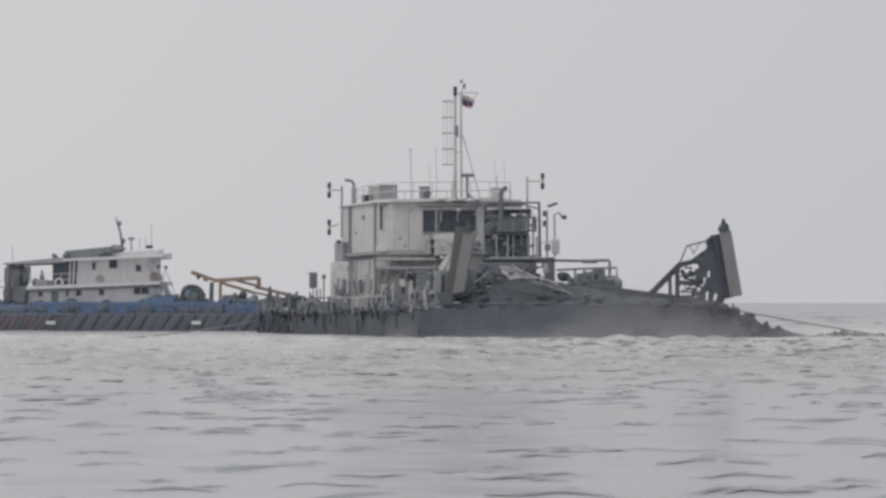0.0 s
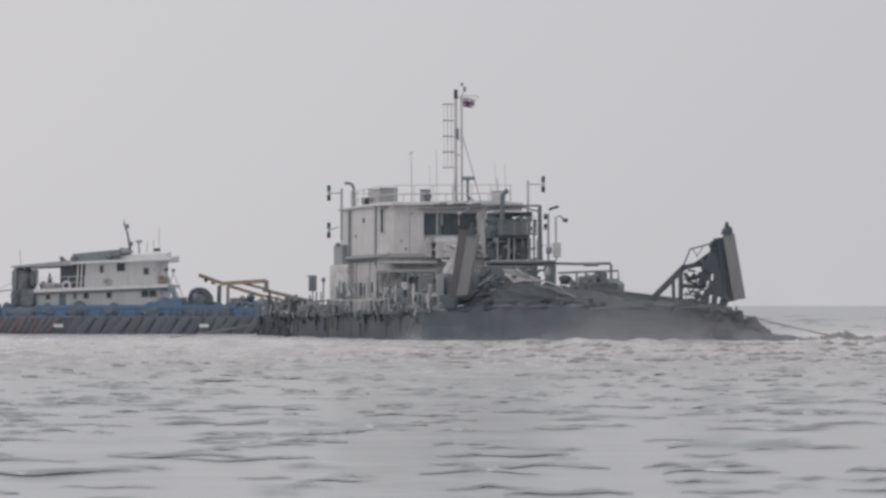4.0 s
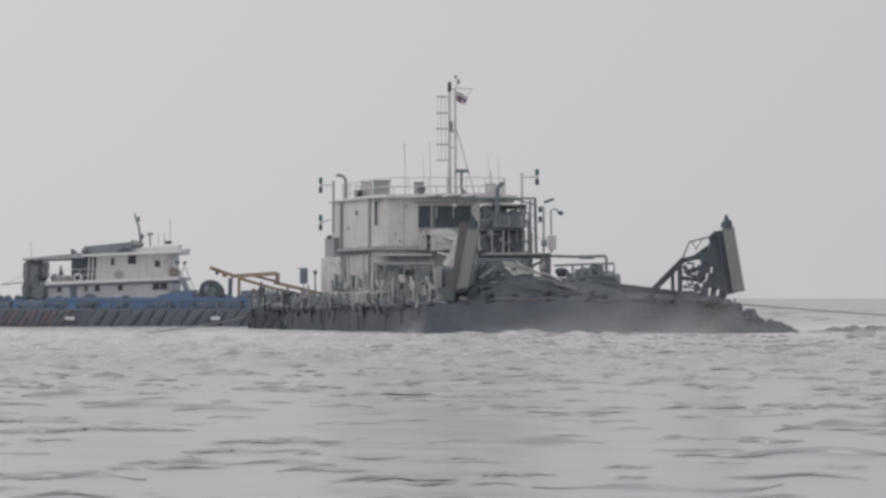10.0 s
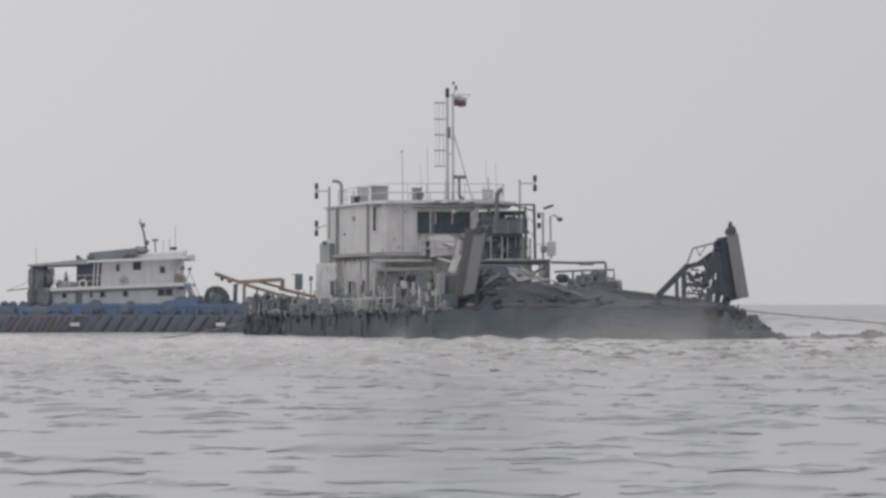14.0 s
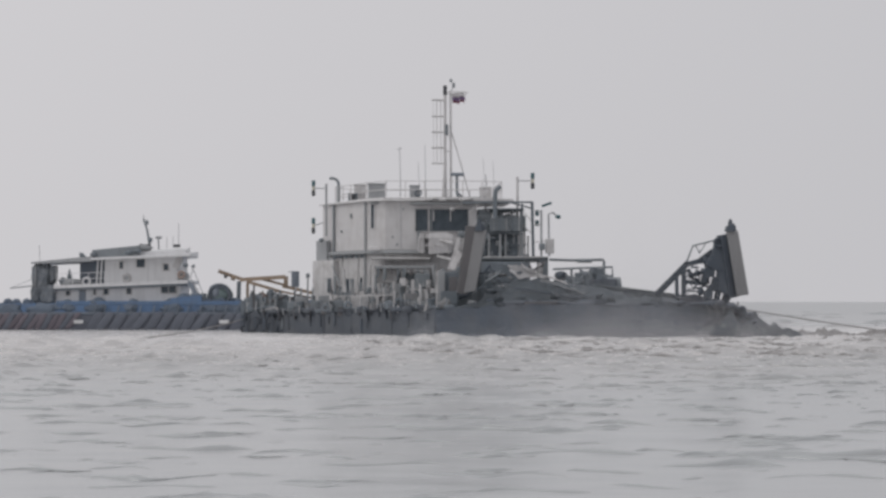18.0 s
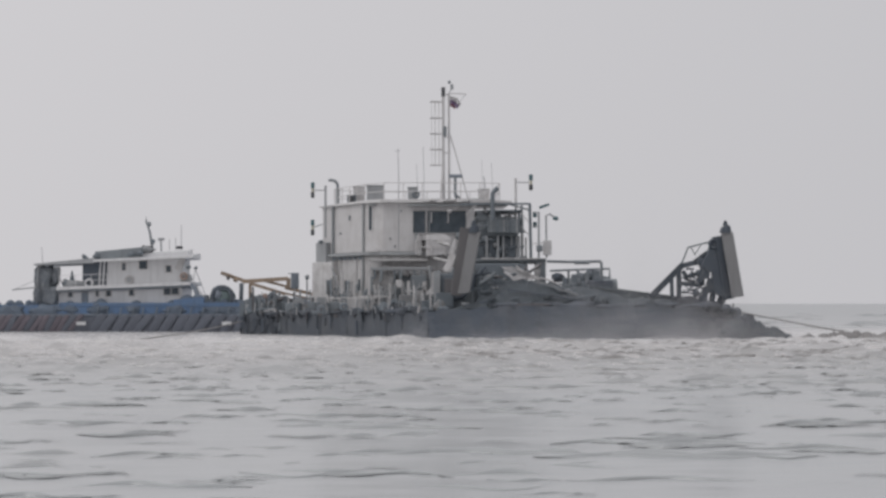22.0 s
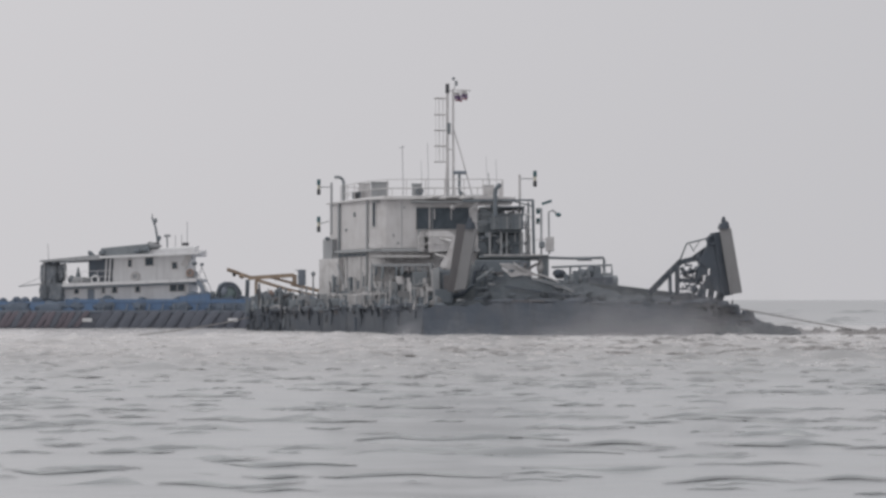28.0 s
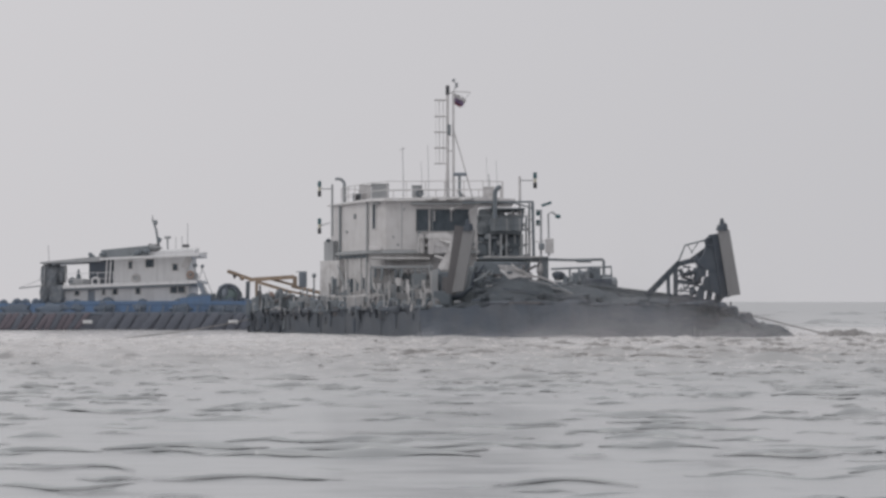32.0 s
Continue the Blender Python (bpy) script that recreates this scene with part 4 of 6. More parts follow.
# ------------------------------------------------ sediment, coaming and broken chute on the broad side
def heap(xs, y0, y1, tops, z0, seed, rough):
    """A heap with an uneven ridge: xs and tops give its crest."""
    bm = bmesh.new()
    n, m = 46, 9
    grid = []
    for i in range(n):
        t = i / (n - 1) * (len(xs) - 1)
        k = min(int(t), len(xs) - 2)
        x = xs[k] + (xs[k + 1] - xs[k]) * (t - k)
        top = tops[k] + (tops[k + 1] - tops[k]) * (t - k)
        row = []
        for j in range(m):
            s = j / (m - 1)
            f = math.sin(math.pi * min(1.0, s * 1.02)) ** 0.7
            z = z0 + (top - z0) * f
            p = Vector((x, y0 + (y1 - y0) * s, z))
            p.z += rough * f * noise.noise(Vector((x * 1.3, p.y * 1.3, seed)))
            p.y += rough * noise.noise(Vector((x, z * 1.5, seed + 9)))
            row.append(bm.verts.new(p))
        grid.append(row)
    for a, b in zip(grid, grid[1:]):
        for j in range(m - 1):
            bm.faces.new((a[j], b[j], b[j + 1], a[j + 1]))
    bmesh.ops.recalc_face_normals(bm, faces=bm.faces)
    return bm


part("sediment_mound", heap([-0.75, 1.44, 2.45, 3.63, 5.65, 7.67, 9.02, 10.37, 12.73, 15.09], -13.4, -5.5, [1.43, 1.97, 3.01, 3.38, 3.28, 3.05, 2.78, 2.24, 2.17, 1.97], 1.3, 2.0, 0.3), SILT, dredger, "dark wet dredged sediment heaped on deck")
part("hopper_coaming", prism([(8.59, -8.4), (14.66, -8.4), (14.66, -8.1), (8.59, -8.1)], 1.4, [3.01, 2.28, 2.28, 3.01], 0.02), MIDGREY, dredger, "sloping steel hopper coaming")
part("coaming_lip", beam((8.57, -8.30, 3.04), (14.62, -8.30, 2.29), 0.5, 0.1), MIDGREY, dredger)
for i in range(8):
    x = 8.91 + i * 0.72
    part("coaming_stiffener", box(x, x + 0.07, -8.55, -8.4, 1.4, 2.75 - 0.07 * i, 0), MIDGREY, dredger)
part("muddy_bow", heap([14.3, 15.4, 16.2, 16.9, 17.5, 18.0, 18.4, 18.8, 19.1], -13.6, -8.2, [2.2, 2.02, 1.72, 1.5, 1.35, 1.0, 0.6, 0.2, -0.4], -0.5, 7.0, 0.5), MUD, dredger, "lumpy mud-caked bow")
random.seed(9)
for i in range(54):
    t = random.random()
    x = 14.6 + 4.2 * t
    z = 1.85 - 0.45 * t - 1.05 * t ** 4 + random.uniform(-0.35, 0.12)
    part("mud_clod", lump((x, -12.7 + 2.6 * t + random.uniform(-0.9, 0.4), z), random.uniform(0.12, 0.36), random.uniform(0.15, 0.3), random.uniform(0.08, 0.2), i, 0.7), (MUD, HULL, CAKED)[i % 3], dredger)
    if i % 9 == 1:
        part("bow_stub", tube([(x, -12.2 + 2.2 * t, z - 0.2), (x + random.uniform(-0.1, 0.1), -12.2 + 2.2 * t, z + 0.36)], 0.05, 6), CAKED, dredger)
for i in range(22):                                # mud slumping off the nose
    t = random.random()
    part("mud_clod", lump((17.0 + 1.7 * t, -11.9 + random.uniform(-0.9, 0.9), 1.12 - 1.35 * t ** 1.3 + random.uniform(-0.15, 0.08)), random.uniform(0.15, 0.36), random.uniform(0.15, 0.3), random.uniform(0.08, 0.18), i * 1.7, 0.6), (MUD, HULL, MUD)[i % 3], dredger)
for i in range(40):                                # clods along the gunwale of the broad side
    x = random.uniform(2.4, 15.5)
    part("mud_clod", lump((x, -14.1 + random.uniform(-0.2, 0.5) + 0.09 * max(0, x - 10) ** 1.4, 1.78 + random.uniform(-0.12, 0.16)), random.uniform(0.2, 0.9), 0.3, random.uniform(0.06, 0.15), i * 0.9, 0.7), HULL, dredger)


random.seed(17)
for i in range(18):
    x = random.uniform(1.6, 13.0)
    z = 3.1 - 0.12 * max(0.0, x - 4) - random.uniform(0.0, 1.3)
    y = -13.2 + (z - 1.7) * 1.2
    if i % 3:
        part("mud_clod", lump((x, y, z), random.uniform(0.15, 0.5), 0.25, random.uniform(0.1, 0.25), i * 1.3, 0.8), (MUD, SILT, SILT)[i % 3], dredger)
    else:
        a = random.uniform(-0.5, 0.3)
        part("scrap_pipe", tube([(x, y - 0.2, z), (x + 1.1, y - 0.35, z + a)], random.uniform(0.03, 0.06), 6), (MIDGREY, DARK)[i % 2], dredger)


def sheet(points, width, sag, mat, name, label="", seed=0.0):
    """A crumpled plate hung along a line."""
    bm = bmesh.new()
    rows = []
    n = len(points)
    for i in range((n - 1) * 6 + 1):
        k = min(i // 6, n - 2)
        t = i / 6 - k
        p = Vector(points[k]).lerp(Vector(points[k + 1]), t)
        w = width[k] + (width[k + 1] - width[k]) * t
        row = []
        for j in range(6):
            s = j / 5 - 0.5
            q = p + Vector((0.25 * w * s, -0.3 * abs(s), -w * s))
            q += sag * noise.noise_vector(q * 1.6 + Vector((seed, 0, 0)))
            row.append(bm.verts.new(q))
        rows.append(row)
    for a, b in zip(rows, rows[1:]):
        for j in range(5):
            bm.faces.new((a[j], a[j + 1], b[j + 1], b[j]))
    bmesh.ops.recalc_face_normals(bm, faces=bm.faces)
    got = bmesh.ops.solidify(bm, geom=list(bm.faces), thickness=0.04)
    return part(name, bm, mat, dredger, label)


sheet([(3.1, -10.00, 3.95), (3.6, -10.00, 3.8), (4.3, -10.00, 3.72), (5.3, -10.40, 3.45), (6.5, -10.80, 3.12)], [0.5, 0.8, 0.55, 0.2, 0.1], 0.18, WHITE, "broken_chute", "crumpled pale chute plate lying over the heap")
sheet([(3.9, -10.3, 4.22), (4.3, -10.4, 3.9), (4.9, -10.5, 3.6)], [0.12, 0.16, 0.2], 0.1, WHITE_DULL, "chute_flap", seed=4.0)
part("chute_hole", lump((3.75, -10.35, 3.72), 0.17, 0.12, 0.1, 2, 0.5), DARK, dredger)
sheet([(4.9, -11.2, 3.25), (6.0, -11.6, 2.98), (7.4, -12.2, 2.5)], [0.1, 0.1, 0.08], 0.12, GREY, "chute_edge", seed=9.0)
sheet([(5.26, -12.00, 3.04), (6.40, -12.40, 2.83), (7.29, -12.60, 2.46)], [0.09, 0.07, 0.06], 0.14, MIDGREY, "chute_edge", seed=7.0)
for cx, cy, cz, r in ((2.34, -11.20, 3.62, 0.28), (3.08, -11.40, 3.41, 0.17), (0.6, -13.00, 1.95, 0.22), (2.53, -11.80, 2.90, 0.2)):
    part("pale_debris", lump((cx, cy, cz), r, r * 0.6, r * 0.3, cx * 3, 1.6), GREY, dredger)
part("debris_pipe", tube([(1.60, -11.50, 3.17), (2.20, -11.50, 3.51), (2.54, -11.50, 3.81)], 0.08, 7), MIDGREY, dredger)
part("chute_beam", beam((3.25, -12.20, 2.77), (7.39, -12.60, 2.17), 0.1, 0.08), HULL, dredger)
random.seed(63)
for i in range(70):                                # scrap, hoses and bars strewn over the heap
    x = random.uniform(1.67, 9.53)
    s = random.random()
    top = 3.3 if x < 7.34 else 3.3 - 0.42 * (x - 7.34)
    y, z = -13.3 + 3.6 * s, 1.5 + (top - 1.5) * s ** 0.8
    a, b = random.uniform(-0.9, 0.9), random.uniform(-0.25, 0.2)
    if i % 3:
        part("scrap_bar", tube([(x, y - 0.1, z), (x + a * 0.5, y - 0.2, z + b * 0.4 + 0.06), (x + a, y - 0.1, z + b)], random.uniform(0.025, 0.07), 6), (DARK, HULL, SILT, MIDGREY)[i % 4], dredger)
    else:
        part("scrap_plate", beam((x, y, z), (x + a * 0.6, y - 0.1, z + b), random.uniform(0.1, 0.3), random.uniform(0.03, 0.2)), (HULL, SILT, RUST, MIDGREY)[i % 4], dredger)
random.seed(52)
for i in range(40):
    px, pz = random.uniform(1.61, 6.05), random.uniform(2.6, 4.2)
    y = random.uniform(-7.5, -5.4)
    a, b = random.uniform(-0.6, 0.6), random.uniform(-0.5, 0.5)
    part("slung_gear", tube([(px, y, pz), (px + a * 0.5, y - 0.1, pz + b * 0.6), (px + a, y, pz + b)], random.uniform(0.03, 0.1), 6), (DARK, HULL, CAKED, MIDGREY, RUST)[i % 5], dredger)
part("hull_band", beam((3.56, -14.50, 1.90), (5.45, -14.60, 1.93), 0.08, 0.12), RUST, dredger)

# machinery, pipe rail and tank behind the coaming
rail_pipe = part("pipe_rail", tube([(6.43, -3.60, 4.67), (7.87, -3.60, 4.63), (9.89, -3.60, 4.67), (9.96, -3.60, 4.56), (9.96, -3.60, 3.26)], 0.09, 7), MIDGREY, dredger)
part("pipe_collar", tube([(8.23, -3.60, 4.60), (9.17, -3.60, 4.60)], 0.14, 8), MIDGREY, rail_pipe)
part("deck_frame", tube([(6.55, -4.50, 4.04), (8.16, -4.50, 4.11), (10.35, -4.50, 4.18), (10.38, -4.50, 3.32)], 0.075, 6), MIDGREY, dredger)
for px in (7.73, 8.31, 9.42):
    part("frame_post", beam((px, -4.5, 1.5), (px, -4.5, 4.15), 0.13, 0.13), MIDGREY, dredger)
for cx, cy, cz, rx, rz, m in ((6.99, -5.00, 3.60, 0.4, 0.33, CAKED), (8.48, -5.00, 3.60, 0.45, 0.4, DARK), (9.02, -5.00, 3.78, 0.3, 0.45, DARK), (9.84, -5.00, 3.35, 0.5, 0.45, MIDGREY), (8.11, -5.20, 3.24, 0.7, 0.4, MIDGREY)):
    part("pump", lump((cx, cy, cz), rx, 0.4, rz, cx, 0.45), m, dredger)
for x0, x1, zt, m in ((7.81, 8.17, 3.81, DARK), (8.66, 8.91, 3.95, MIDGREY), (9.16, 9.59, 4.06, DARK), (9.87, 10.23, 3.67, MIDGREY), (7.24, 7.53, 3.60, DARK)):
    part("control_stand", box(x0, x1, -5.6, -5.2, 1.5, zt, 0.04), m, dredger)
part("valve_wheel", ring((9.06, -5.30, 3.88), 0.26, 0.045, "Y", 12, 5), DARK, dredger)
part("fuel_tank", prism([(8.40, -6.8), (10.52, -6.8), (10.66, -5.5), (8.40, -5.5)], 1.4, 3.38, 0.06), DARK, dredger, "grey steel service tank")
part("tank_dome", tube([(9.59, -6.90, 2.88), (10.43, -6.90, 2.88)], 0.62, 14), MIDGREY, dredger)
part("tank_crate", box(8.49, 10.1, -7.8, -6.9, 1.90, 3.4, 0.05), HULL, dredger)


# ------------------------------------------------ side gantries with tall plates
def gantry(px, py, lean, turn, foot, name_label):
    """A tall leaning box plate with a cap. px, py: its foot; lean: how far the head leans along x."""
    g = bmesh.new()
    w, d, z0, z1 = 0.7, 0.42, foot, 6.22
    ct, st = math.cos(radians(turn)), math.sin(radians(turn))
    lo, hi = [], []
    for a, b in ((-w / 2, 0), (w / 2, 0), (w / 2, d), (-w / 2, d)):
        x, y = a * ct - b * st, a * st + b * ct
        lo.append(g.verts.new((px + x, py + y, z0 + (0.1 if a > 0 else 0))))
        hi.append(g.verts.new((px + x + lean, py + y, z1)))
    g.faces.new(lo[::-1])
    g.faces.new(hi)
    for i in range(4):
        g.faces.new((lo[i], lo[(i + 1) % 4], hi[(i + 1) % 4], hi[i]))
    bmesh.ops.recalc_face_normals(g, faces=g.faces)
    bmesh.ops.bevel(g, geom=list(g.edges), offset=0.03, segments=1, affect="EDGES")
    plate = part("gantry_plate", g, PLATE, dredger, name_label)
    cap = part("plate_cap", tube([(px + lean - 0.05, py + 0.2, z1 - 0.05), (px + lean - 0.03, py + 0.2, z1 + 0.3), (px + lean - 0.06, py + 0.2, z1 + 0.36)], 0.37, 6, None, 0.55), CAKED, plate)
    part("cap_hook", tube([(px + lean - 0.08, py + 0.2, z1 + 0.34), (px + lean - 0.05, py + 0.2, z1 + 0.58), (px + lean - 0.09, py + 0.2, z1 + 0.68)], 0.15, 6, None, 0.5), CAKED, cap)
    part("cap_pin", tube([(px + lean + 0.12, py + 0.2, z1 + 0.1), (px + lean + 0.16, py + 0.2, z1 + 0.4)], 0.07, 5), CAKED, cap)
    return plate


gantry(0.62, -11.6, 0.66, -10, 2.5, "tall leaning grey steel gantry plate")
gantry(16.93, -12.2, -0.64, -8, 2.30, "tall leaning grey steel gantry plate")
# dark head frame beside the near plate
part("plate_backing", beam((0.19, -11.20, 2.44), (0.76, -11.20, 6.47), 0.5, 0.62), RUST, dredger)
part("plate_guide", beam((-0.45, -11.00, 3.92), (0.16, -11.00, 4.93), 0.5, 0.3), WHITE_DULL, dredger)
# dark head frame and braces beside the far plate
head = part("gantry_head", web([(15.47, -11.60, 5.72), (15.74, -11.60, 5.85), (16.11, -11.60, 3.84), (15.34, -11.60, 3.84), (15.24, -11.60, 3.91), (15.04, -11.60, 4.04), (14.77, -11.60, 4.18), (15.00, -11.60, 4.58), (15.20, -11.60, 4.85), (15.30, -11.60, 5.28)], -11.9, -11.4), CAKED, dredger, "dark mud-caked gantry frame")
part("gantry_web", web([(15.50, -11.60, 3.84), (16.11, -11.60, 3.84), (16.38, -11.60, 2.30), (16.01, -11.60, 2.40), (15.81, -11.60, 2.50), (15.61, -11.60, 2.64), (15.47, -11.60, 3.58)], -11.85, -11.40), CAKED, head)
part("gantry_web", web([(15.10, -11.60, 4.04), (15.34, -11.60, 3.88), (15.30, -11.60, 3.44), (15.17, -11.60, 3.44), (14.93, -11.60, 3.44), (14.80, -11.60, 3.17), (14.60, -11.60, 3.07), (14.73, -11.60, 3.58), (14.70, -11.60, 3.84), (14.87, -11.60, 4.11)], -11.80, -11.36), CAKED, head)
part("gantry_web", web([(15.34, -11.60, 3.47), (15.61, -11.60, 3.44), (15.61, -11.60, 2.57), (15.44, -11.60, 2.64), (15.20, -11.60, 2.57), (15.00, -11.60, 2.91), (15.17, -11.60, 3.04), (15.24, -11.60, 3.37)], -11.75, -11.32), CAKED, head)
part("gantry_web", web([(15.00, -11.60, 2.91), (15.24, -11.60, 2.64), (15.20, -11.60, 2.10), (14.87, -11.60, 1.97), (14.60, -11.60, 2.03), (14.80, -11.60, 2.50)], -11.70, -11.28), CAKED, head)
part("gantry_web", web([(15.44, -11.60, 2.64), (15.74, -11.60, 2.57), (15.64, -11.60, 2.00), (15.54, -11.60, 1.66), (15.34, -11.60, 1.83), (15.44, -11.60, 2.17)], -11.65, -11.24), CAKED, head)
part("gantry_web", web([(15.94, -11.60, 2.44), (16.41, -11.60, 2.30), (16.21, -11.60, 2.03), (16.01, -11.60, 1.56), (15.74, -11.60, 1.63), (15.87, -11.60, 2.03)], -11.60, -11.20), CAKED, head)
for a, b, w, h in (
        ((15.84, -11.80, 5.98), (16.44, -11.60, 2.23), 0.4, 0.5), ((11.92, -11.00, 2.37), (13.84, -11.00, 4.29), 0.24, 0.27), ((13.67, -11.00, 4.19), (14.62, -11.00, 4.43), 0.24, 0.24), ((14.55, -11.00, 4.39), (15.39, -11.00, 5.00), 0.24, 0.28), ((13.17, -11.00, 3.45), (13.20, -11.00, 2.24), 0.16, 0.2),
        ((13.61, -11.00, 4.19), (13.61, -11.00, 2.17), 0.2, 0.26), ((13.74, -11.00, 3.18), (14.89, -11.00, 3.05), 0.2, 0.2), ((13.84, -11.00, 3.92), (14.15, -11.00, 3.45), 0.14, 0.18), ((14.00, -10.60, 3.52), (15.01, -10.60, 3.86), 0.14, 0.16), ((14.00, -10.60, 3.46), (14.67, -10.60, 3.25), 0.12, 0.12), ((13.82, -10.40, 2.64), (15.18, -10.40, 2.54), 0.07, 0.07)):
    part("gantry_brace", beam(a, b, 1.2 * w, 1.25 * h), CAKED, head)
random.seed(91)
for i in range(16):
    x, z = random.uniform(13.8, 15.2), random.uniform(2.5, 4.1)
    part("gantry_wire", tube([(x, -11.1, z), (x + random.uniform(-0.3, 0.3), -11.2, z + random.uniform(-0.25, 0.25)), (x + random.uniform(-0.5, 0.6), -11.1, z + random.uniform(-0.4, 0.4))], random.uniform(0.025, 0.07), 5), CAKED, head)
for x, z, r in ((14.75, 3.75, 0.22), (14.95, 3.2, 0.2), (14.6, 2.55, 0.24), (15.05, 2.45, 0.22), (14.3, 3.65, 0.14), (14.9, 4.45, 0.25)):
    part("mud_rag", lump((x, -11.3, z), r * 0.8, 0.15, r, x * 3, 0.9), CAKED, head)
part("brace_rail", tube([(13.77, -11.00, 4.33), (14.18, -11.00, 5.34), (15.60, -11.20, 5.70)], 0.055, 6), MIDGREY, head)
for a, b in (((14.35, -11.00, 5.34), (14.62, -11.00, 4.87)), ((14.55, -11.00, 4.87), (14.94, -11.10, 5.47)), ((13.99, -10.40, 2.85), (13.99, -10.40, 2.37)), ((14.77, -10.40, 2.78), (14.77, -10.40, 2.31))):
    part("brace_wire", tube([a, b], 0.03, 5), MIDGREY, head)
part("gantry_sheave", ring((15.52, -11.95, 5.51), 0.24, 0.09, "Y", 12, 5), CAKED, head)
part("gantry_foot", heap([13.24, 14.25, 15.26, 16.44], -12.6, -9.5, [2.10, 2.37, 2.24, 1.66], 1.3, 11.0, 0.25), MUD, head)

# ------------------------------------------------ flag and hawsers, which swing on the dredger
def cloth(x0, x1, z0, z1, seed):
    bm = bmesh.new()
    rows = []
    for i in range(9):
        t = i / 8
        x = x0 + (x1 - x0) * t
        rows.append([bm.verts.new((x, 0.09 * math.sin(5 * x + seed) + 0.05 * j, z0 + (z1 - z0) * j / 3 - 0.16 * t * t * (1 - j / 4))) for j in range(4)])
    for a, b in zip(rows, rows[1:]):
        for j in range(3):
            bm.faces.new((a[j], b[j], b[j + 1], a[j + 1]))
    bmesh.ops.solidify(bm, geom=list(bm.faces), thickness=0.012)
    return bm


flag = part("flag", cloth(0.02, 0.52, -0.28, -0.02, 0.0), NAVY, dredger, "small limp white, violet and red flag on the mast")
flag.matrix_basis = pose(0.39, 0.15, 15.52)
part("flag_stripe", cloth(0.02, 0.53, -0.02, 0.22, 0.0), CLOTHWHITE, flag)
part("flag_stripe", cloth(0.03, 0.5, -0.44, -0.28, 0.0), RED, flag)
fly = part("flag_fly", cloth(0.0, 0.42, -0.28, -0.04, 2.0), NAVY, flag)
fly.matrix_basis = pose(0.53, 0, 0)
part("fly_stripe", cloth(0.0, 0.4, -0.04, 0.18, 2.0), CLOTHWHITE, fly)
part("fly_stripe", cloth(0.0, 0.34, -0.42, -0.28, 2.0), RED, fly)
hawser = part("bow_hawser", tube([(0, 0, 0), (6, -0.2, -0.12), (14, -0.6, -0.2), (24, -1.0, -0.16), (40, -2.0, 0.0)], 0.045, 6), ROPE, dredger)
part("stern_hawser", tube([(-13.3, 2.4, 0.8), (-14.4, -3.0, 0.5), (-16.0, -10.0, 0.18), (-18.2, -18.0, -0.08)], 0.035, 6), ROPE, dredger)
# ---------------------------------------------------------------- the blue work boat behind
tug = thing("work_boat", "faded blue work boat with white two-deck cabin and tyre fenders", "boat", pose(-20.73, 128, 0))
L0, L1 = -17.22, 13.31
bm = bmesh.new()
hull_rows = []
for i in range(61):
    t = i / 60
    x = L0 + (L1 - L0) * t
    sheer = 1.85 + 0.25 * max(0, t - 0.45) ** 2
    row = [(x, 0.0, sheer), (x, 0.02, 1.0), (x, 0.12, -0.1), (x, 0.5, -0.8), (x, 6.4, -0.8), (x, 6.9, sheer)]
    hull_rows.append([bm.verts.new((p[0], p[1] + 0.03 * noise.noise(Vector((x, p[2], 1))), p[2])) for p in row])
for a, b in zip(hull_rows, hull_rows[1:]):
    for j in range(6):
        bm.faces.new((a[j], a[(j + 1) % 6], b[(j + 1) % 6], b[j]))
bm.faces.new(hull_rows[0])
bm.faces.new(hull_rows[-1][::-1])
bmesh.ops.recalc_face_normals(bm, faces=bm.faces)
part("hull", bm, BLUE, tug, "faded blue steel hull")
part("rubbing_strake", beam((L0, -0.1, 1.15), (L1, -0.1, 1.15), 0.2, 0.16), BLUEGREY, tug)
part("bulwark", box(-6.43, 8.02, -0.04, 0.08, 1.75, 2.02, 0.02), BLUE, tug)
part("boot_strip", box(L0, L1, -0.06, 0.05, -0.3, 0.3, 0.02), RUBBER, tug)
part("fender_board", box(L0, L1, -0.42, 0.0, -0.2, 1.02, 0.02), RUBBER, tug)
# hanging tyres: a slanting reddish row of small ones, then big half-sunk ones
def slanted(ob_mesh, x, tilt):
    for v in ob_mesh.verts:
        v.co.x += tilt * (v.co.z - 0.6)
        v.co.y = -0.45 + 0.14 * (v.co.y + 0.35)
    return ob_mesh


random.seed(31)
for i in range(40):
    x = L0 + 0.6 + i * 0.46
    if x > -5.01:
        break
    part("tyre_fender", slanted(ring((x, -0.3, 0.55 + random.uniform(-0.05, 0.05)), 0.42, 0.19, "X", 12, 6), x, random.uniform(0.45, 0.75)), REDRUBBER if i % 3 else RUBBER, tug)
for i in range(21):
    x = -3.6 + i * 0.86 + random.uniform(-0.1, 0.1)
    if x > L1 - 0.6:
        break
    z = 0.42 + random.uniform(-0.06, 0.08)
    tyre = part("tyre_fender", slanted(ring((x, -0.35, z), 0.5, 0.3, "X", 14, 7), x, random.uniform(0.5, 0.85)), RUBBER, tug)
    part("fender_chain", tube([(x - 0.2, -0.2, 0.95), (x - 0.05, -0.1, 1.7)], 0.05, 5), BLUEGREY, tyre)
for px in (-4.68, 5.74):
    part("mark_plate", box(px - 0.34, px + 0.34, -0.74, -0.68, 0.41, 0.66, 0.01), TUGWHITE, tug, "small white plate on the hull")
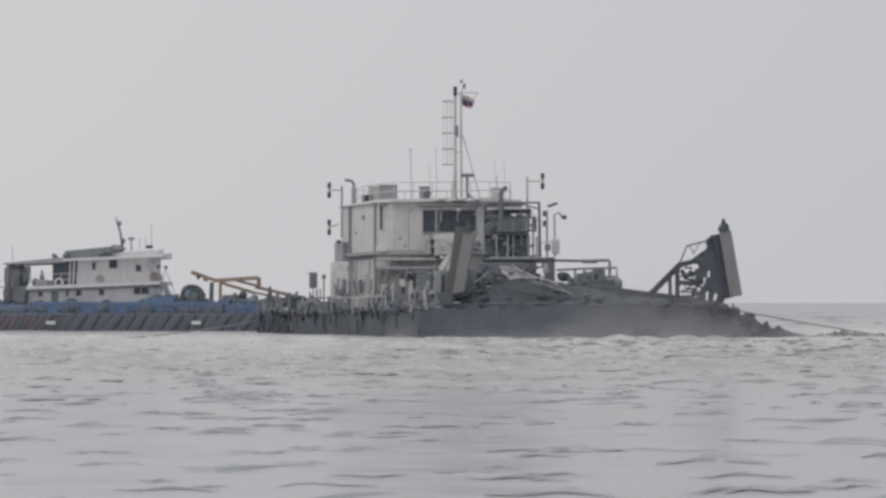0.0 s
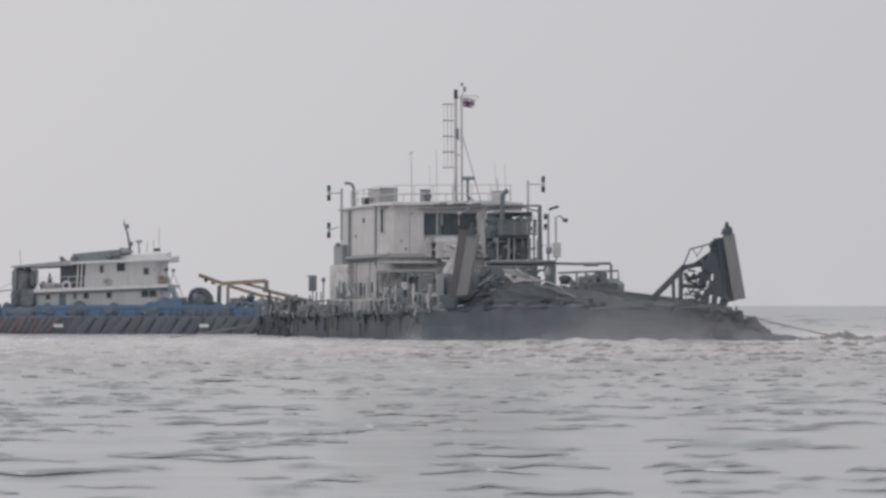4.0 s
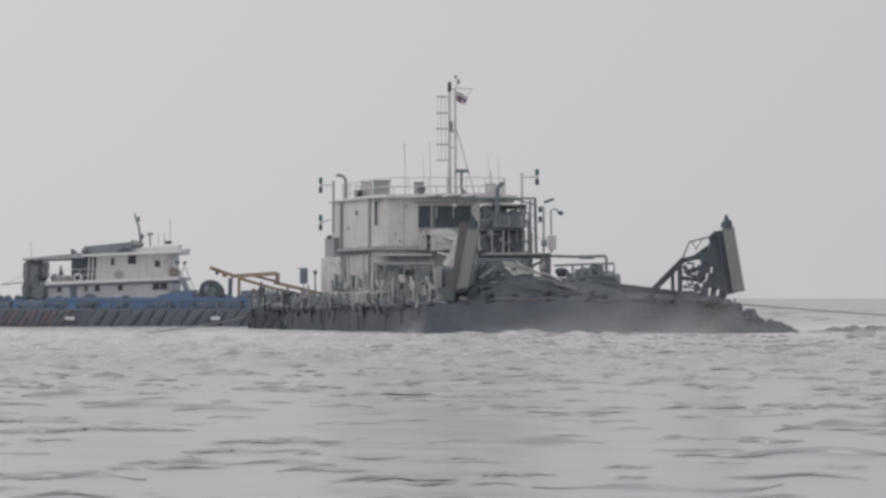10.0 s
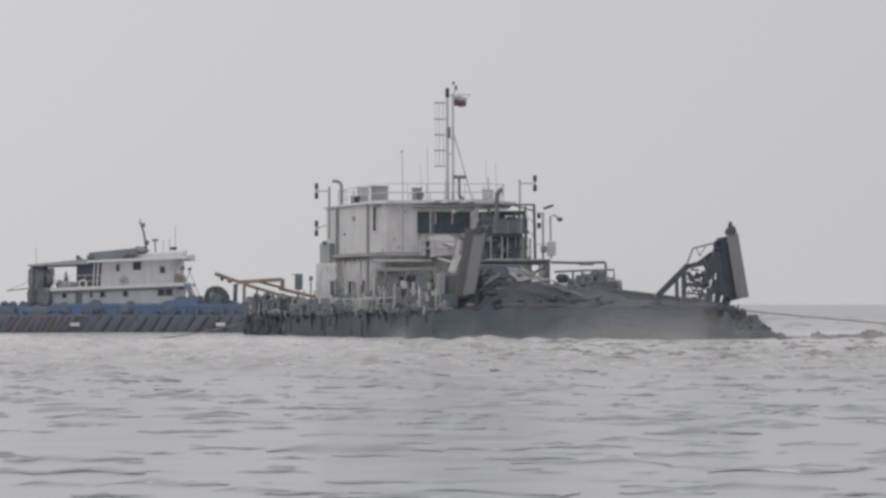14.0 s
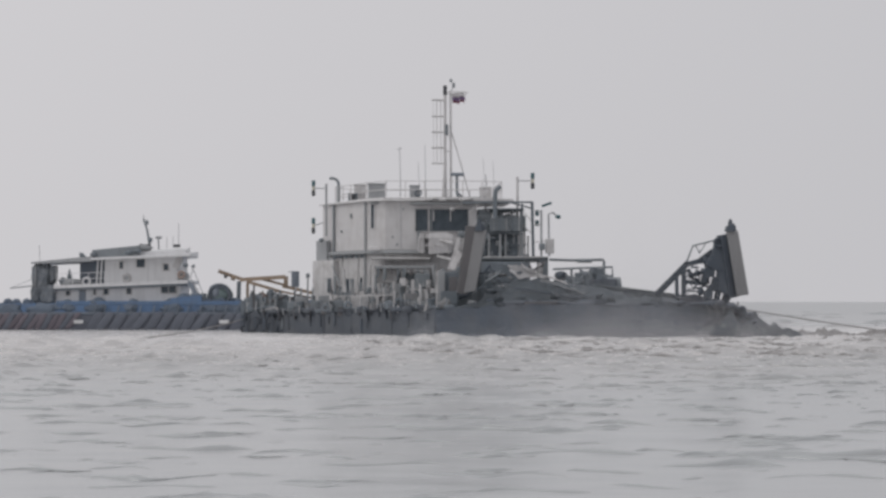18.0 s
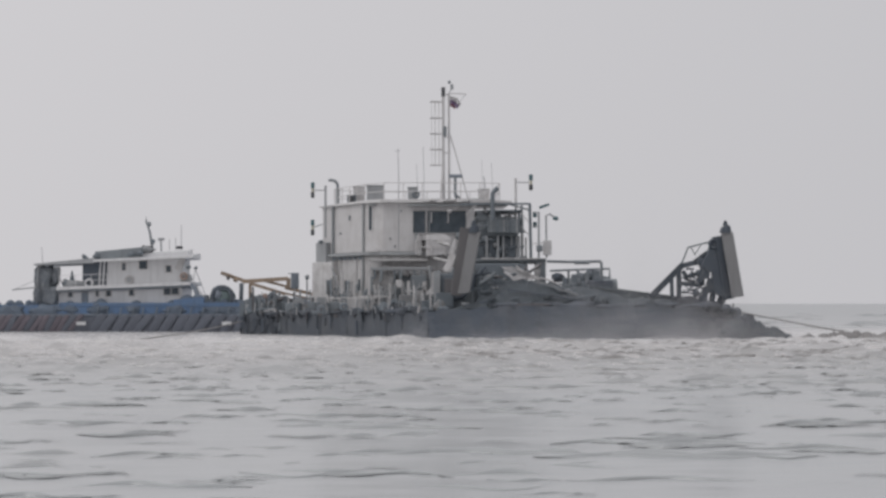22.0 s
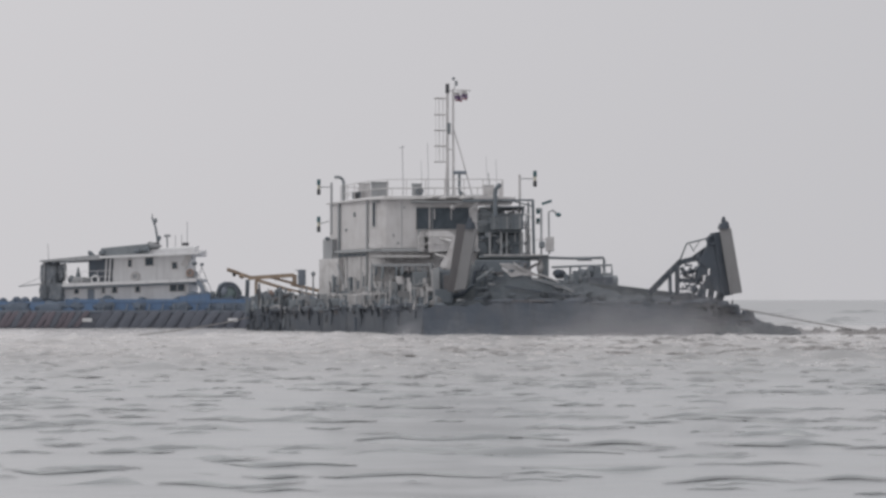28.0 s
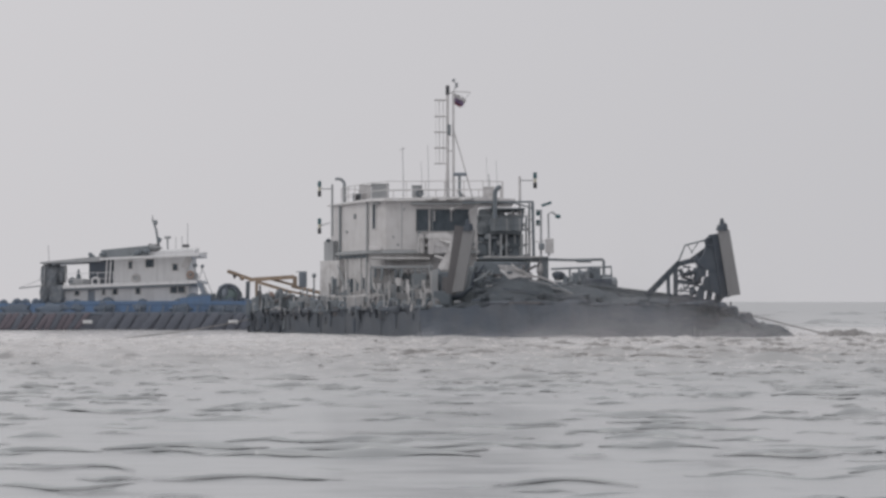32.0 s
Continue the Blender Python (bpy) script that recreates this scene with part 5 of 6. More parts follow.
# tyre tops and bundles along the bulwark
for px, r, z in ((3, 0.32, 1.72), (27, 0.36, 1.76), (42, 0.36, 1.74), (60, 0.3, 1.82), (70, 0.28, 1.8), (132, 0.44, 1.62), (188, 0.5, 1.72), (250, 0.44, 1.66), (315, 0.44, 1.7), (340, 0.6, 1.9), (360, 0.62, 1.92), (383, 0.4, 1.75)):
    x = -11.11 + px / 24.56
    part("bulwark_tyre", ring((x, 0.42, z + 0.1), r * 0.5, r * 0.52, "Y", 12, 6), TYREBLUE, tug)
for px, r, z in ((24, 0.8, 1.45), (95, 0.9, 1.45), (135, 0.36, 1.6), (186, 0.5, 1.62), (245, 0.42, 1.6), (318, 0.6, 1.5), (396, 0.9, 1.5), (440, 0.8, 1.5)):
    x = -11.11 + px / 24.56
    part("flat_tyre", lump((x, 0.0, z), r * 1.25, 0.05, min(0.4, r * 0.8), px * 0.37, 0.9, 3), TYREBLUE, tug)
# cabin
part("lower_cabin", box(-6.77, 2.37, 0.8, 5.6, 1.8, 2.98, 0.04), TUGWHITE, tug, "white lower cabin")
part("upper_deck", box(-6.70, 3.01, 0.25, 6.2, 3.10, 3.35, 0.03), TUGWHITE, tug)
part("deck_shade", box(-6.64, 2.67, 0.4, 6.0, 2.98, 3.09, 0), BLUEGREY, tug)
part("upper_cabin", prism([(-3.16, 1.0), (2.17, 1.0), (2.17, 5.2), (-3.16, 5.2)], 3.35, 5.12, 0.04), TUGWHITE, tug, "white wheelhouse")
part("wheelhouse_front", prism([(2.13, 1.0), (2.30, 1.3), (2.30, 4.9), (2.13, 5.2)], 3.35, 5.12), TUGWHITE, tug)
part("raked_screen", beam((1.96, 0.98, 4.26), (2.37, 0.98, 5.08), 0.06, 0.5), WHITE_DULL, tug)
part("cabin_roof", prism([(-4.01, 0.2), (3.17, 0.2), (2.93, 6.2), (-4.01, 6.2)], 5.06, [5.22, 5.26, 5.55, 5.26], 0.02), TUGWHITE, tug, "white overhanging cabin roof")
part("roof_fairing", prism([(-2.01, 1.2), (2.71, 1.0), (2.50, 5.0), (-2.01, 5.0)], 5.24, [5.53, 5.57, 5.86, 5.65]), TUGWHITE, tug)
part("awning", prism([(-4.02, 0.7), (-0.58, 0.7), (-0.58, 5.4), (-4.02, 5.4)], 5.24, [5.81, 6.01, 6.01, 5.81], 0.04), MIDGREY, tug, "slate-blue rolled awning on the roof")
part("awning_end", lump((-3.88, 0.70, 5.48), 0.28, 0.2, 0.22, 2), DARK, tug)
part("awning_end", lump((-1.33, 0.60, 5.52), 0.3, 0.2, 0.18, 4), DARK, tug)
part("roof_hatch", lump((-0.71, 0.60, 5.60), 0.3, 0.3, 0.15, 5), DARK, tug)
part("roof_dome", lump((-0.45, 1.50, 5.83), 0.6, 0.5, 0.24, 3, 0.6), GREY, tug)
part("roof_pipe", tube([(-0.70, 1.50, 6.08), (0.08, 1.50, 5.99)], 0.09, 6), RUST, tug)
part("roof_lamp", box(1.85, 2.30, 0.9, 1.3, 5.77, 5.98, 0.03), BLACK, tug)
for px, py, w, h in ((-2.09, 4.38, 0.3, 0.5), (-0.86, 4.42, 0.65, 0.6), (1.11, 4.13, 0.4, 0.45), (-6.48, 2.49, 0, 0)):
    if w:
        wall_window(tug, (px, 1.0, py), (1, 0), w, h, 0.06, mat=WHITE_DULL)
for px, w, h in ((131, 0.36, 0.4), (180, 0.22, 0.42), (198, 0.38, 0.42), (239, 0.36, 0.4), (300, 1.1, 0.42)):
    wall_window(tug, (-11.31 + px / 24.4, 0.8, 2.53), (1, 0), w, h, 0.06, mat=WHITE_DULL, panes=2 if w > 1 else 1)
part("cabin_door", box(-4.96, -4.47, 0.74, 0.9, 1.8, 2.90, 0.02), BLUEGREY, tug)
part("lifebuoy", ring((-1.55, 0.95, 3.68), 0.26, 0.08, "Y"), WHITE_DULL, tug)
part("lifebuoy", ring((-4.39, 0.60, 3.55), 0.27, 0.08, "Y"), TUGWHITE, tug)
part("wall_crest", box(-1.76, -1.27, 0.94, 1.0, 3.44, 3.89, 0.03), GREY, tug)
# dark casing, exhausts and after canopy
part("engine_casing", box(-4.95, -3.20, 1.0, 4.6, 3.31, 5.16, 0.05), HULL, tug, "slate-blue engine casing")
for px in (-3.71, -3.43):
    part("casing_post", beam((px, 0.9, 3.35), (px + 0.1, 0.9, 5.12), 0.12, 0.1), TUGWHITE if px > -4 else WHITE_DULL, tug)
part("exhaust_elbow", tube([(-4.59, 1.20, 5.08), (-4.67, 1.20, 5.29), (-4.92, 1.20, 5.53), (-5.00, 1.20, 5.53)], 0.17, 8), DARK, tug)
part("after_canopy", prism([(-8.36, 0.4), (-3.95, 0.4), (-3.95, 5.8), (-8.36, 5.8)], 4.98, [5.10, 5.35, 5.35, 5.10]), GREY, tug, "thin pale after canopy")
def bale(c, rx, ry, rz, seed):
    """A lumpy tarpaulin-wrapped block, bound with creases."""
    bm = bmesh.new()
    bmesh.ops.create_icosphere(bm, subdivisions=4, radius=1.0)
    for v in bm.verts:
        p = Vector([math.copysign(abs(q) ** 0.45, q) for q in v.co])
        k = 1 + 0.18 * noise.noise(p * 1.6 + Vector((seed, 0, 0))) + 0.22 * noise.noise(p * 4.0 + Vector((0, seed, 0)))
        v.co = Vector((c[0] + p.x * rx * k, c[1] + p.y * ry * k, c[2] + p.z * rz * k))
    return bm


part("net_bale", bale((-7.68, 1.40, 3.36), 0.72, 0.9, 1.5, 8.0), TARP, tug, "tall dark tarpaulin-wrapped stack on the after deck")
part("net_bale", bale((-6.85, 1.00, 4.17), 0.24, 0.5, 0.6, 3.0), TARP, tug)
part("net_bale", bale((-7.16, 0.70, 2.61), 0.5, 0.4, 0.8, 5.0), TARP, tug)
part("net_bale", bale((-8.06, 0.70, 2.61), 0.3, 0.4, 0.75, 6.0), TARP, tug)
part("stack_post", tube([(-8.05, 0.50, 4.86), (-8.13, 0.50, 1.80)], 0.05, 6), GREY, tug)
part("stack_box", box(-7.99, -6.68, 0.5, 2.0, 1.8, 2.94, 0.06), BLUEGREY, tug)
part("stack_post", tube([(-6.58, 0.50, 4.86), (-6.50, 0.50, 3.23)], 0.05, 6), GREY, tug)
part("deck_winch", lump((-6.11, 0.80, 3.60), 0.32, 0.3, 0.3, 3, 0.4), DARK, tug)
part("capstan", tube([(-5.66, 0.80, 3.35), (-5.66, 0.80, 4.01), (-5.66, 0.80, 4.50)], 0.26, 8, taper=0.15), DARK, tug)
part("deck_bundle", lump((-5.48, 0.70, 3.47), 0.75, 0.4, 0.3, 6, 0.4), GREY, tug)
part("boom", tube([(-9.87, 0.40, 3.27), (-8.11, 0.40, 3.39)], 0.05, 6), GREY, tug)
part("boom_stay", tube([(-9.87, 0.40, 3.27), (-8.11, 0.40, 3.92)], 0.02, 5), GREY, tug)
railing(tug, [(-6.46, 0.30, 3.31), (-3.03, 0.30, 3.31)], 0.85, 1.2, 0.02, TUGWHITE)
part("whip_aerial", tube([(-8.06, 2.00, 5.02), (-8.14, 2.00, 6.34)], 0.022, 5), GREY, tug)
# mast, lamps, aerials on the wheelhouse
m2 = part("mast", tube([(-0.04, 2.00, 5.93), (-0.24, 2.00, 7.17), (-0.53, 2.00, 7.99)], 0.1, 8, taper=0.6), MIDGREY, tug, "raked grey mast")
part("mast_lamp", lump((-0.27, 1.90, 7.70), 0.16, 0.14, 0.2, 1), MIDGREY, m2)
part("mast_tip", tube([(-0.45, 2.00, 7.83), (-0.53, 2.00, 8.24)], 0.035, 5), GREY, m2)
part("mast_block", lump((0.02, 1.90, 6.42), 0.16, 0.16, 0.2, 2), DARK, m2)
part("radar_post", tube([(0.70, 1.50, 5.67), (0.66, 1.50, 6.53)], 0.06, 6), MIDGREY, tug)
part("radar_scanner", box(0.46, 0.91, 1.4, 1.6, 6.45, 6.65, 0.03), GREY, tug)
for x, y0, z1 in ((1.28, 1.5, 6.57), (1.73, 1.5, 6.61), (2.14, 1.5, 7.52)):
    part("whip_aerial", tube([(x, y0, 5.67), (x, y0, z1)], 0.024, 5), GREY, tug)
# fore deck: ladder rails, lifebuoy, stair, lamp posts
part("lifebuoy", ring((2.48, 0.60, 3.76), 0.22, 0.08, "Y"), ORANGE, tug, "faded orange lifebuoy hung beside the wheelhouse")
part("fore_locker", box(2.20, 2.86, 0.8, 2.0, 3.35, 3.88, 0.03), GREY, tug)
part("fore_lamp", lump((2.80, 0.60, 4.41), 0.2, 0.2, 0.15, 1), DARK, tug)
part("fore_lamp_post", tube([(2.80, 0.60, 3.43), (2.80, 0.60, 4.33)], 0.04, 5), GREY, tug)
part("fore_lamp", lump((3.34, 0.60, 4.33), 0.14, 0.15, 0.14, 2), DARK, tug)
part("fore_lamp_post", tube([(3.13, 0.60, 3.43), (3.34, 0.60, 4.25)], 0.03, 5), GREY, tug)
stair = part("fore_stair", web([(2.28, 0.30, 3.31), (2.97, 0.30, 3.35), (3.34, 0.30, 3.06), (3.74, 0.30, 2.33), (3.99, 0.30, 1.92), (3.58, 0.30, 1.92), (3.17, 0.30, 2.78), (2.85, 0.30, 3.10)], 0.3, 0.8), BLUEGREY, tug)
part("stair_rail", tube([(3.36, 0.40, 4.16), (4.10, 0.40, 2.41)], 0.03, 5), GREY, stair)
part("fore_stay", tube([(3.06, 0.50, 3.63), (3.96, 0.50, 2.29)], 0.025, 5), GREY, tug)
part("fore_bulwark", prism([(1.83, -0.02), (4.03, -0.02), (4.03, 0.12), (1.83, 0.12)], 1.7, [2.20, 2.33, 2.33, 2.20]), BLUE, tug)
part("fore_bollard", tube([(4.14, 0.40, 1.80), (4.14, 0.40, 2.45)], 0.2, 8), DARK, tug)
generator = part("generator", lump((5.25, 1.00, 2.41), 0.95, 0.7, 0.78, 5, 0.2, 3), GREEN, tug, "rounded green deck generator")
part("generator_cowl", lump((4.99, 0.80, 2.53), 0.55, 0.6, 0.72, 6, 0.25, 3), BLUEGREY, generator)
part("generator_frame", tube([(4.64, 0.30, 1.59), (4.64, 0.30, 2.69), (4.97, 0.30, 3.02), (5.70, 0.30, 2.98), (6.11, 0.30, 2.29), (6.19, 0.30, 1.59)], 0.06, 6), BLUEGREY, generator)
part("generator_ring", ring((5.3, 0.35, 2.45), 0.72, 0.13, "Y", 18, 6), HULL, generator)
random.seed(61)
for i in range(16):
    x = 3.6 + i * 0.62 + random.uniform(-0.2, 0.2)
    part("bulwark_tyre", ring((x, 0.3 + random.uniform(0, 0.4), 1.75 + random.uniform(0.0, 0.2)), 0.26, 0.17, "Y", 12, 6), TYREBLUE, tug)
# ochre folding crane lying along the deck
crane = part("deck_crane", beam((6.58, 2.00, 3.57), (9.89, 2.00, 3.78), 0.3, 0.28), YELLOW, tug, "ochre-painted folded deck crane")
part("crane_jib", beam((5.01, 2.00, 4.19), (6.83, 2.00, 3.57), 0.28, 0.24), YELLOW, crane)
part("crane_nose", beam((5.03, 1.80, 4.23), (5.77, 1.80, 3.98), 0.3, 0.2), YELLOW, crane)
part("crane_hook", lump((5.52, 1.90, 3.86), 0.14, 0.12, 0.2, 1), RUST, crane)
part("crane_hook", lump((6.09, 1.90, 3.69), 0.2, 0.15, 0.18, 2), YELLOW, crane)
part("crane_arm", beam((7.07, 2.00, 3.45), (9.68, 2.00, 2.66), 0.24, 0.22), YELLOW, crane)
part("crane_arm", beam((8.21, 2.20, 3.61), (9.95, 2.20, 3.16), 0.2, 0.18), YELLOW, crane)
part("crane_knee", beam((9.93, 2.00, 3.82), (9.93, 2.00, 3.12), 0.3, 0.26), YELLOW, crane)
part("crane_boom", beam((9.67, 2.10, 3.12), (13.19, 2.10, 2.29), 0.24, 0.24), YELLOW, crane)
part("crane_boom", beam((9.27, 2.00, 2.79), (12.37, 2.00, 2.12), 0.2, 0.16), YELLOW, crane)
part("crane_post", beam((6.50, 2.00, 3.45), (6.45, 2.00, 1.59), 0.28, 0.28), DARK, crane)
part("crane_post", beam((7.12, 2.00, 3.36), (7.12, 2.00, 1.59), 0.2, 0.2), YELLOW, crane)
part("crane_post", beam((8.81, 2.00, 2.83), (8.81, 2.00, 1.59), 0.34, 0.34), MIDGREY, crane)
part("crane_cab", lump((8.25, 1.80, 2.37), 0.3, 0.3, 0.26, 3, 0.9), ORANGE, tug)
part("crane_winch", lump((8.83, 1.80, 2.58), 0.3, 0.3, 0.3, 5, 0.9), DARK, tug)
part("deck_machine", box(7.36, 8.15, 1.2, 2.0, 1.8, 2.54, 0.06), MIDGREY, tug)
part("deck_machine", lump((9.59, 1.60, 2.08), 0.5, 0.4, 0.35, 8, 0.9), MIDGREY, tug)

# the boat trims by the stern: cabins and canopies rise towards the bow
trimmed = set()
for ob in tug.children_recursive:
    if ob.data in trimmed or min(v.co.x for v in ob.data.vertices) > 4.03 or ob.name.startswith(("hull", "tyre", "bulwark", "fender", "rubbing", "boot", "mark")):
        continue
    trimmed.add(ob.data)
    for v in ob.data.vertices:
        v.co.z += 0.04 * (v.co.x - (-1.67)) * min(1.0, max(0.0, v.co.z - 1.9))

# ---------------------------------------------------------------- loose gear: things of their own that ride on a vessel
riders = []


def ride(carrier, stem, label, category, group=""):
    """Makes every part of that name a thing of its own, with its origin at its foot, carried along by the vessel."""
    for ob in [o for o in carrier.children if o.name.split(".")[0] == stem]:
        meshes = [o.data for o in (ob, *ob.children_recursive)]
        pts = [v.co for v in ob.data.vertices]
        low = Vector((sum(p.x for p in pts) / len(pts), sum(p.y for p in pts) / len(pts), min(p.z for p in pts)))
        for me in meshes:
            me.transform(Matrix.Translation(-low))
        ob.parent = None
        tagged(ob, label if "label" not in ob else ob["label"], category, group)
        riders.append((ob, carrier, Matrix.Translation(low)))


for stem, label, category, group in (
        ("tyre_fender", "worn dark tyre fender hung on the blue hull", "tyre", "tyre fenders of the work boat"),
        ("bulwark_tyre", "blue-stained tyre hung over the bulwark", "tyre", "tyres along the bulwark"),
        ("flat_tyre", "flattened blue-stained tyre lying on the bulwark", "tyre", "flat tyres along the bulwark"),
        ("lifebuoy", "round white lifebuoy hung on the cabin", "lifebuoy", "lifebuoys"),
        ("net_bale", "dark tarpaulin-wrapped bale stacked on deck", "bale", "wrapped bales"),
        ("generator", "rounded green deck generator", "generator", ""),
        ("deck_crane", "ochre-painted folded deck crane", "crane", ""),
        ("deck_machine", "mid-grey machine standing on the fore deck", "machine", "deck machines"),
        ("deck_bundle", "pale grey bundle lying on the upper deck", "bundle", ""),
        ("fore_locker", "grey steel locker on the upper deck", "locker", ""),
        ("awning", "slate-blue rolled awning on the roof", "awning", "")):
    ride(tug, stem, label, category, group)
for stem, label, category, group in (
        ("spare_tyre", "dark tyre leaning on the deck rail", "tyre", "tyres on the side deck"),
        ("deck_locker", "weathered steel locker on the side deck", "locker", "deck lockers"),
        ("coiled_hose", "dark coiled hose lying on the side deck", "hose", "coiled hoses"),
        ("hose_reel", "dark hose reel standing on the side deck", "hose reel", ""),
        ("work_bench", "pale work bench on the side deck", "bench", ""),
        ("hung_tarpaulin", "brown-grey tarpaulin hung under the canopy", "tarpaulin", ""),
        ("broken_chute", "crumpled pale chute plate lying over the heap", "chute", ""),
        ("chute_flap", "torn pale flap of the broken chute", "plate", ""),
        ("scrap_plate", "mud-stained scrap plate lying on the heap", "scrap", "scrap on the heap"),
        ("scrap_pipe", "bent steel pipe lying on the heap", "pipe", "scrap pipes on the heap"),
        ("pale_debris", "pale lump of debris on the heap", "debris", "debris on the heap"),
        ("stern_locker", "rust-grey locker at the stern", "locker", ""),
        ("lamp_board", "slate-coloured board on a post", "board", "")):
    ride(dredger, stem, label, category, group)

# ---------------------------------------------------------------- the sea
def lattice(x, y, seed):
    """Smooth gradient noise over arrays, about -0.7 to 0.7."""
    xi, yi = np.floor(x).astype(np.int64), np.floor(y).astype(np.int64)
    fx, fy = x - xi, y - yi

    def corner(dx, dy):
        h = ((xi + dx) * 374761393 + (yi + dy) * 668265263 + seed * 974634777) & 0x7FFFFFFF
        h = ((h ^ (h >> 13)) * 1274126177) & 0x7FFFFFFF
        a = (h ^ (h >> 16)) % 4096 * (6.283185 / 4096)
        return np.cos(a) * (fx - dx) + np.sin(a) * (fy - dy)
    u, v = fx * fx * fx * (fx * (fx * 6 - 15) + 10), fy * fy * fy * (fy * (fy * 6 - 15) + 10)
    low = corner(0, 0) * (1 - u) + corner(1, 0) * u
    high = corner(0, 1) * (1 - u) + corner(1, 1) * u
    return low * (1 - v) + high * v


def sea_sheet():
    """One sheet to the horizon: fine in the part before the eye, coarse elsewhere, with wind waves."""
    ys = [-4500.0, -1500.0, -500.0, -150.0, -40.0, 0.0, 7.0]
    y = 15.0
    while y < 150:
        ys.append(y)
        y += max(0.07, y * y / 6288.0 * 0.45)
    while y < 4600:
        ys.append(y)
        y *= 1.012 if y < 420 else 1.07
    ys = np.array(ys)
    us = np.linspace(0, 1, 900)
    left, right = -(0.27 * np.maximum(ys, 0) + 4), 0.27 * np.maximum(ys, 0) + 26
    inner = left[:, None] + (right - left)[:, None] * us[None, :]
    grow = np.array([4, 14, 50, 160, 500, 1500, 4500.0])
    x = np.concatenate([left[:, None] - grow[::-1][None, :], inner, right[:, None] + grow[None, :]], axis=1)
    yy = np.repeat(ys[:, None], x.shape[1], axis=1)
    step = np.gradient(ys)[:, None]
    rng = np.random.default_rng(5)
    z, dx, dy = np.zeros_like(x), np.zeros_like(x), np.zeros_like(x)
    stir = 0.19 + 2.3 * np.clip((yy - 36) / 38, 0, 1) * np.clip((112 - yy) / 10, 0, 1)   # stirred by the hulls
    lee = np.clip(np.abs(yy - 126) / 16, 0.6, 1)             # smoother beyond the near hull
    gust = np.clip(1 + 0.75 * lattice(x / 17.0, yy / 9.0, 90) + 0.5 * lattice(x / 5.0, yy / 3.0, 91), 0.45, 1.5)
    for i in range(96):                               # short-crested wind chop with sharpened crests
        lam = 0.42 * 13 ** ((i + rng.random()) / 96)
        ang, ph = radians(-95 + rng.normal(0, 24)), rng.random() * 6.283
        keep = np.clip((lam / step - 1.5) / 2.0, 0, 1)
        amp = keep * lee * gust * (stir if lam < 2.6 else 0.14 + 0.9 * np.clip((yy - 45) / 35, 0, 1)) * 0.00225 * lam
        arg = (x * math.cos(ang) + yy * math.sin(ang)) * 6.283 / lam + ph
        z += amp * np.sin(arg)
        dx += amp * math.cos(ang) * np.cos(arg)
        dy += amp * math.sin(ang) * np.cos(arg)
    z += 5.0 * np.clip(z, 0, 0.2) ** 2                  # crests peak, troughs lie flat
    shift = ((ys > 12) & (ys < 300))[:, None]
    x = x + 0.9 * dx * shift
    yy = yy + 0.9 * dy * shift
    z[(ys < 8) | (ys > 700), :] = 0
    n, m = x.shape
    co = np.stack([x, yy, z], axis=2).reshape(-1, 3)
    idx = np.arange(n * m).reshape(n, m)
    quads = np.stack([idx[:-1, :-1], idx[:-1, 1:], idx[1:, 1:], idx[1:, :-1]], axis=2).reshape(-1, 4)
    me = bpy.data.meshes.new("sea")
    me.from_pydata(co.tolist(), [], quads.tolist())
    me.polygons.foreach_set("use_smooth", np.ones(len(me.polygons), dtype=bool))
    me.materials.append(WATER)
    return tagged(new("water", me), "grey silty open sea with short wind waves", "water", kind="structure")


water = sea_sheet()


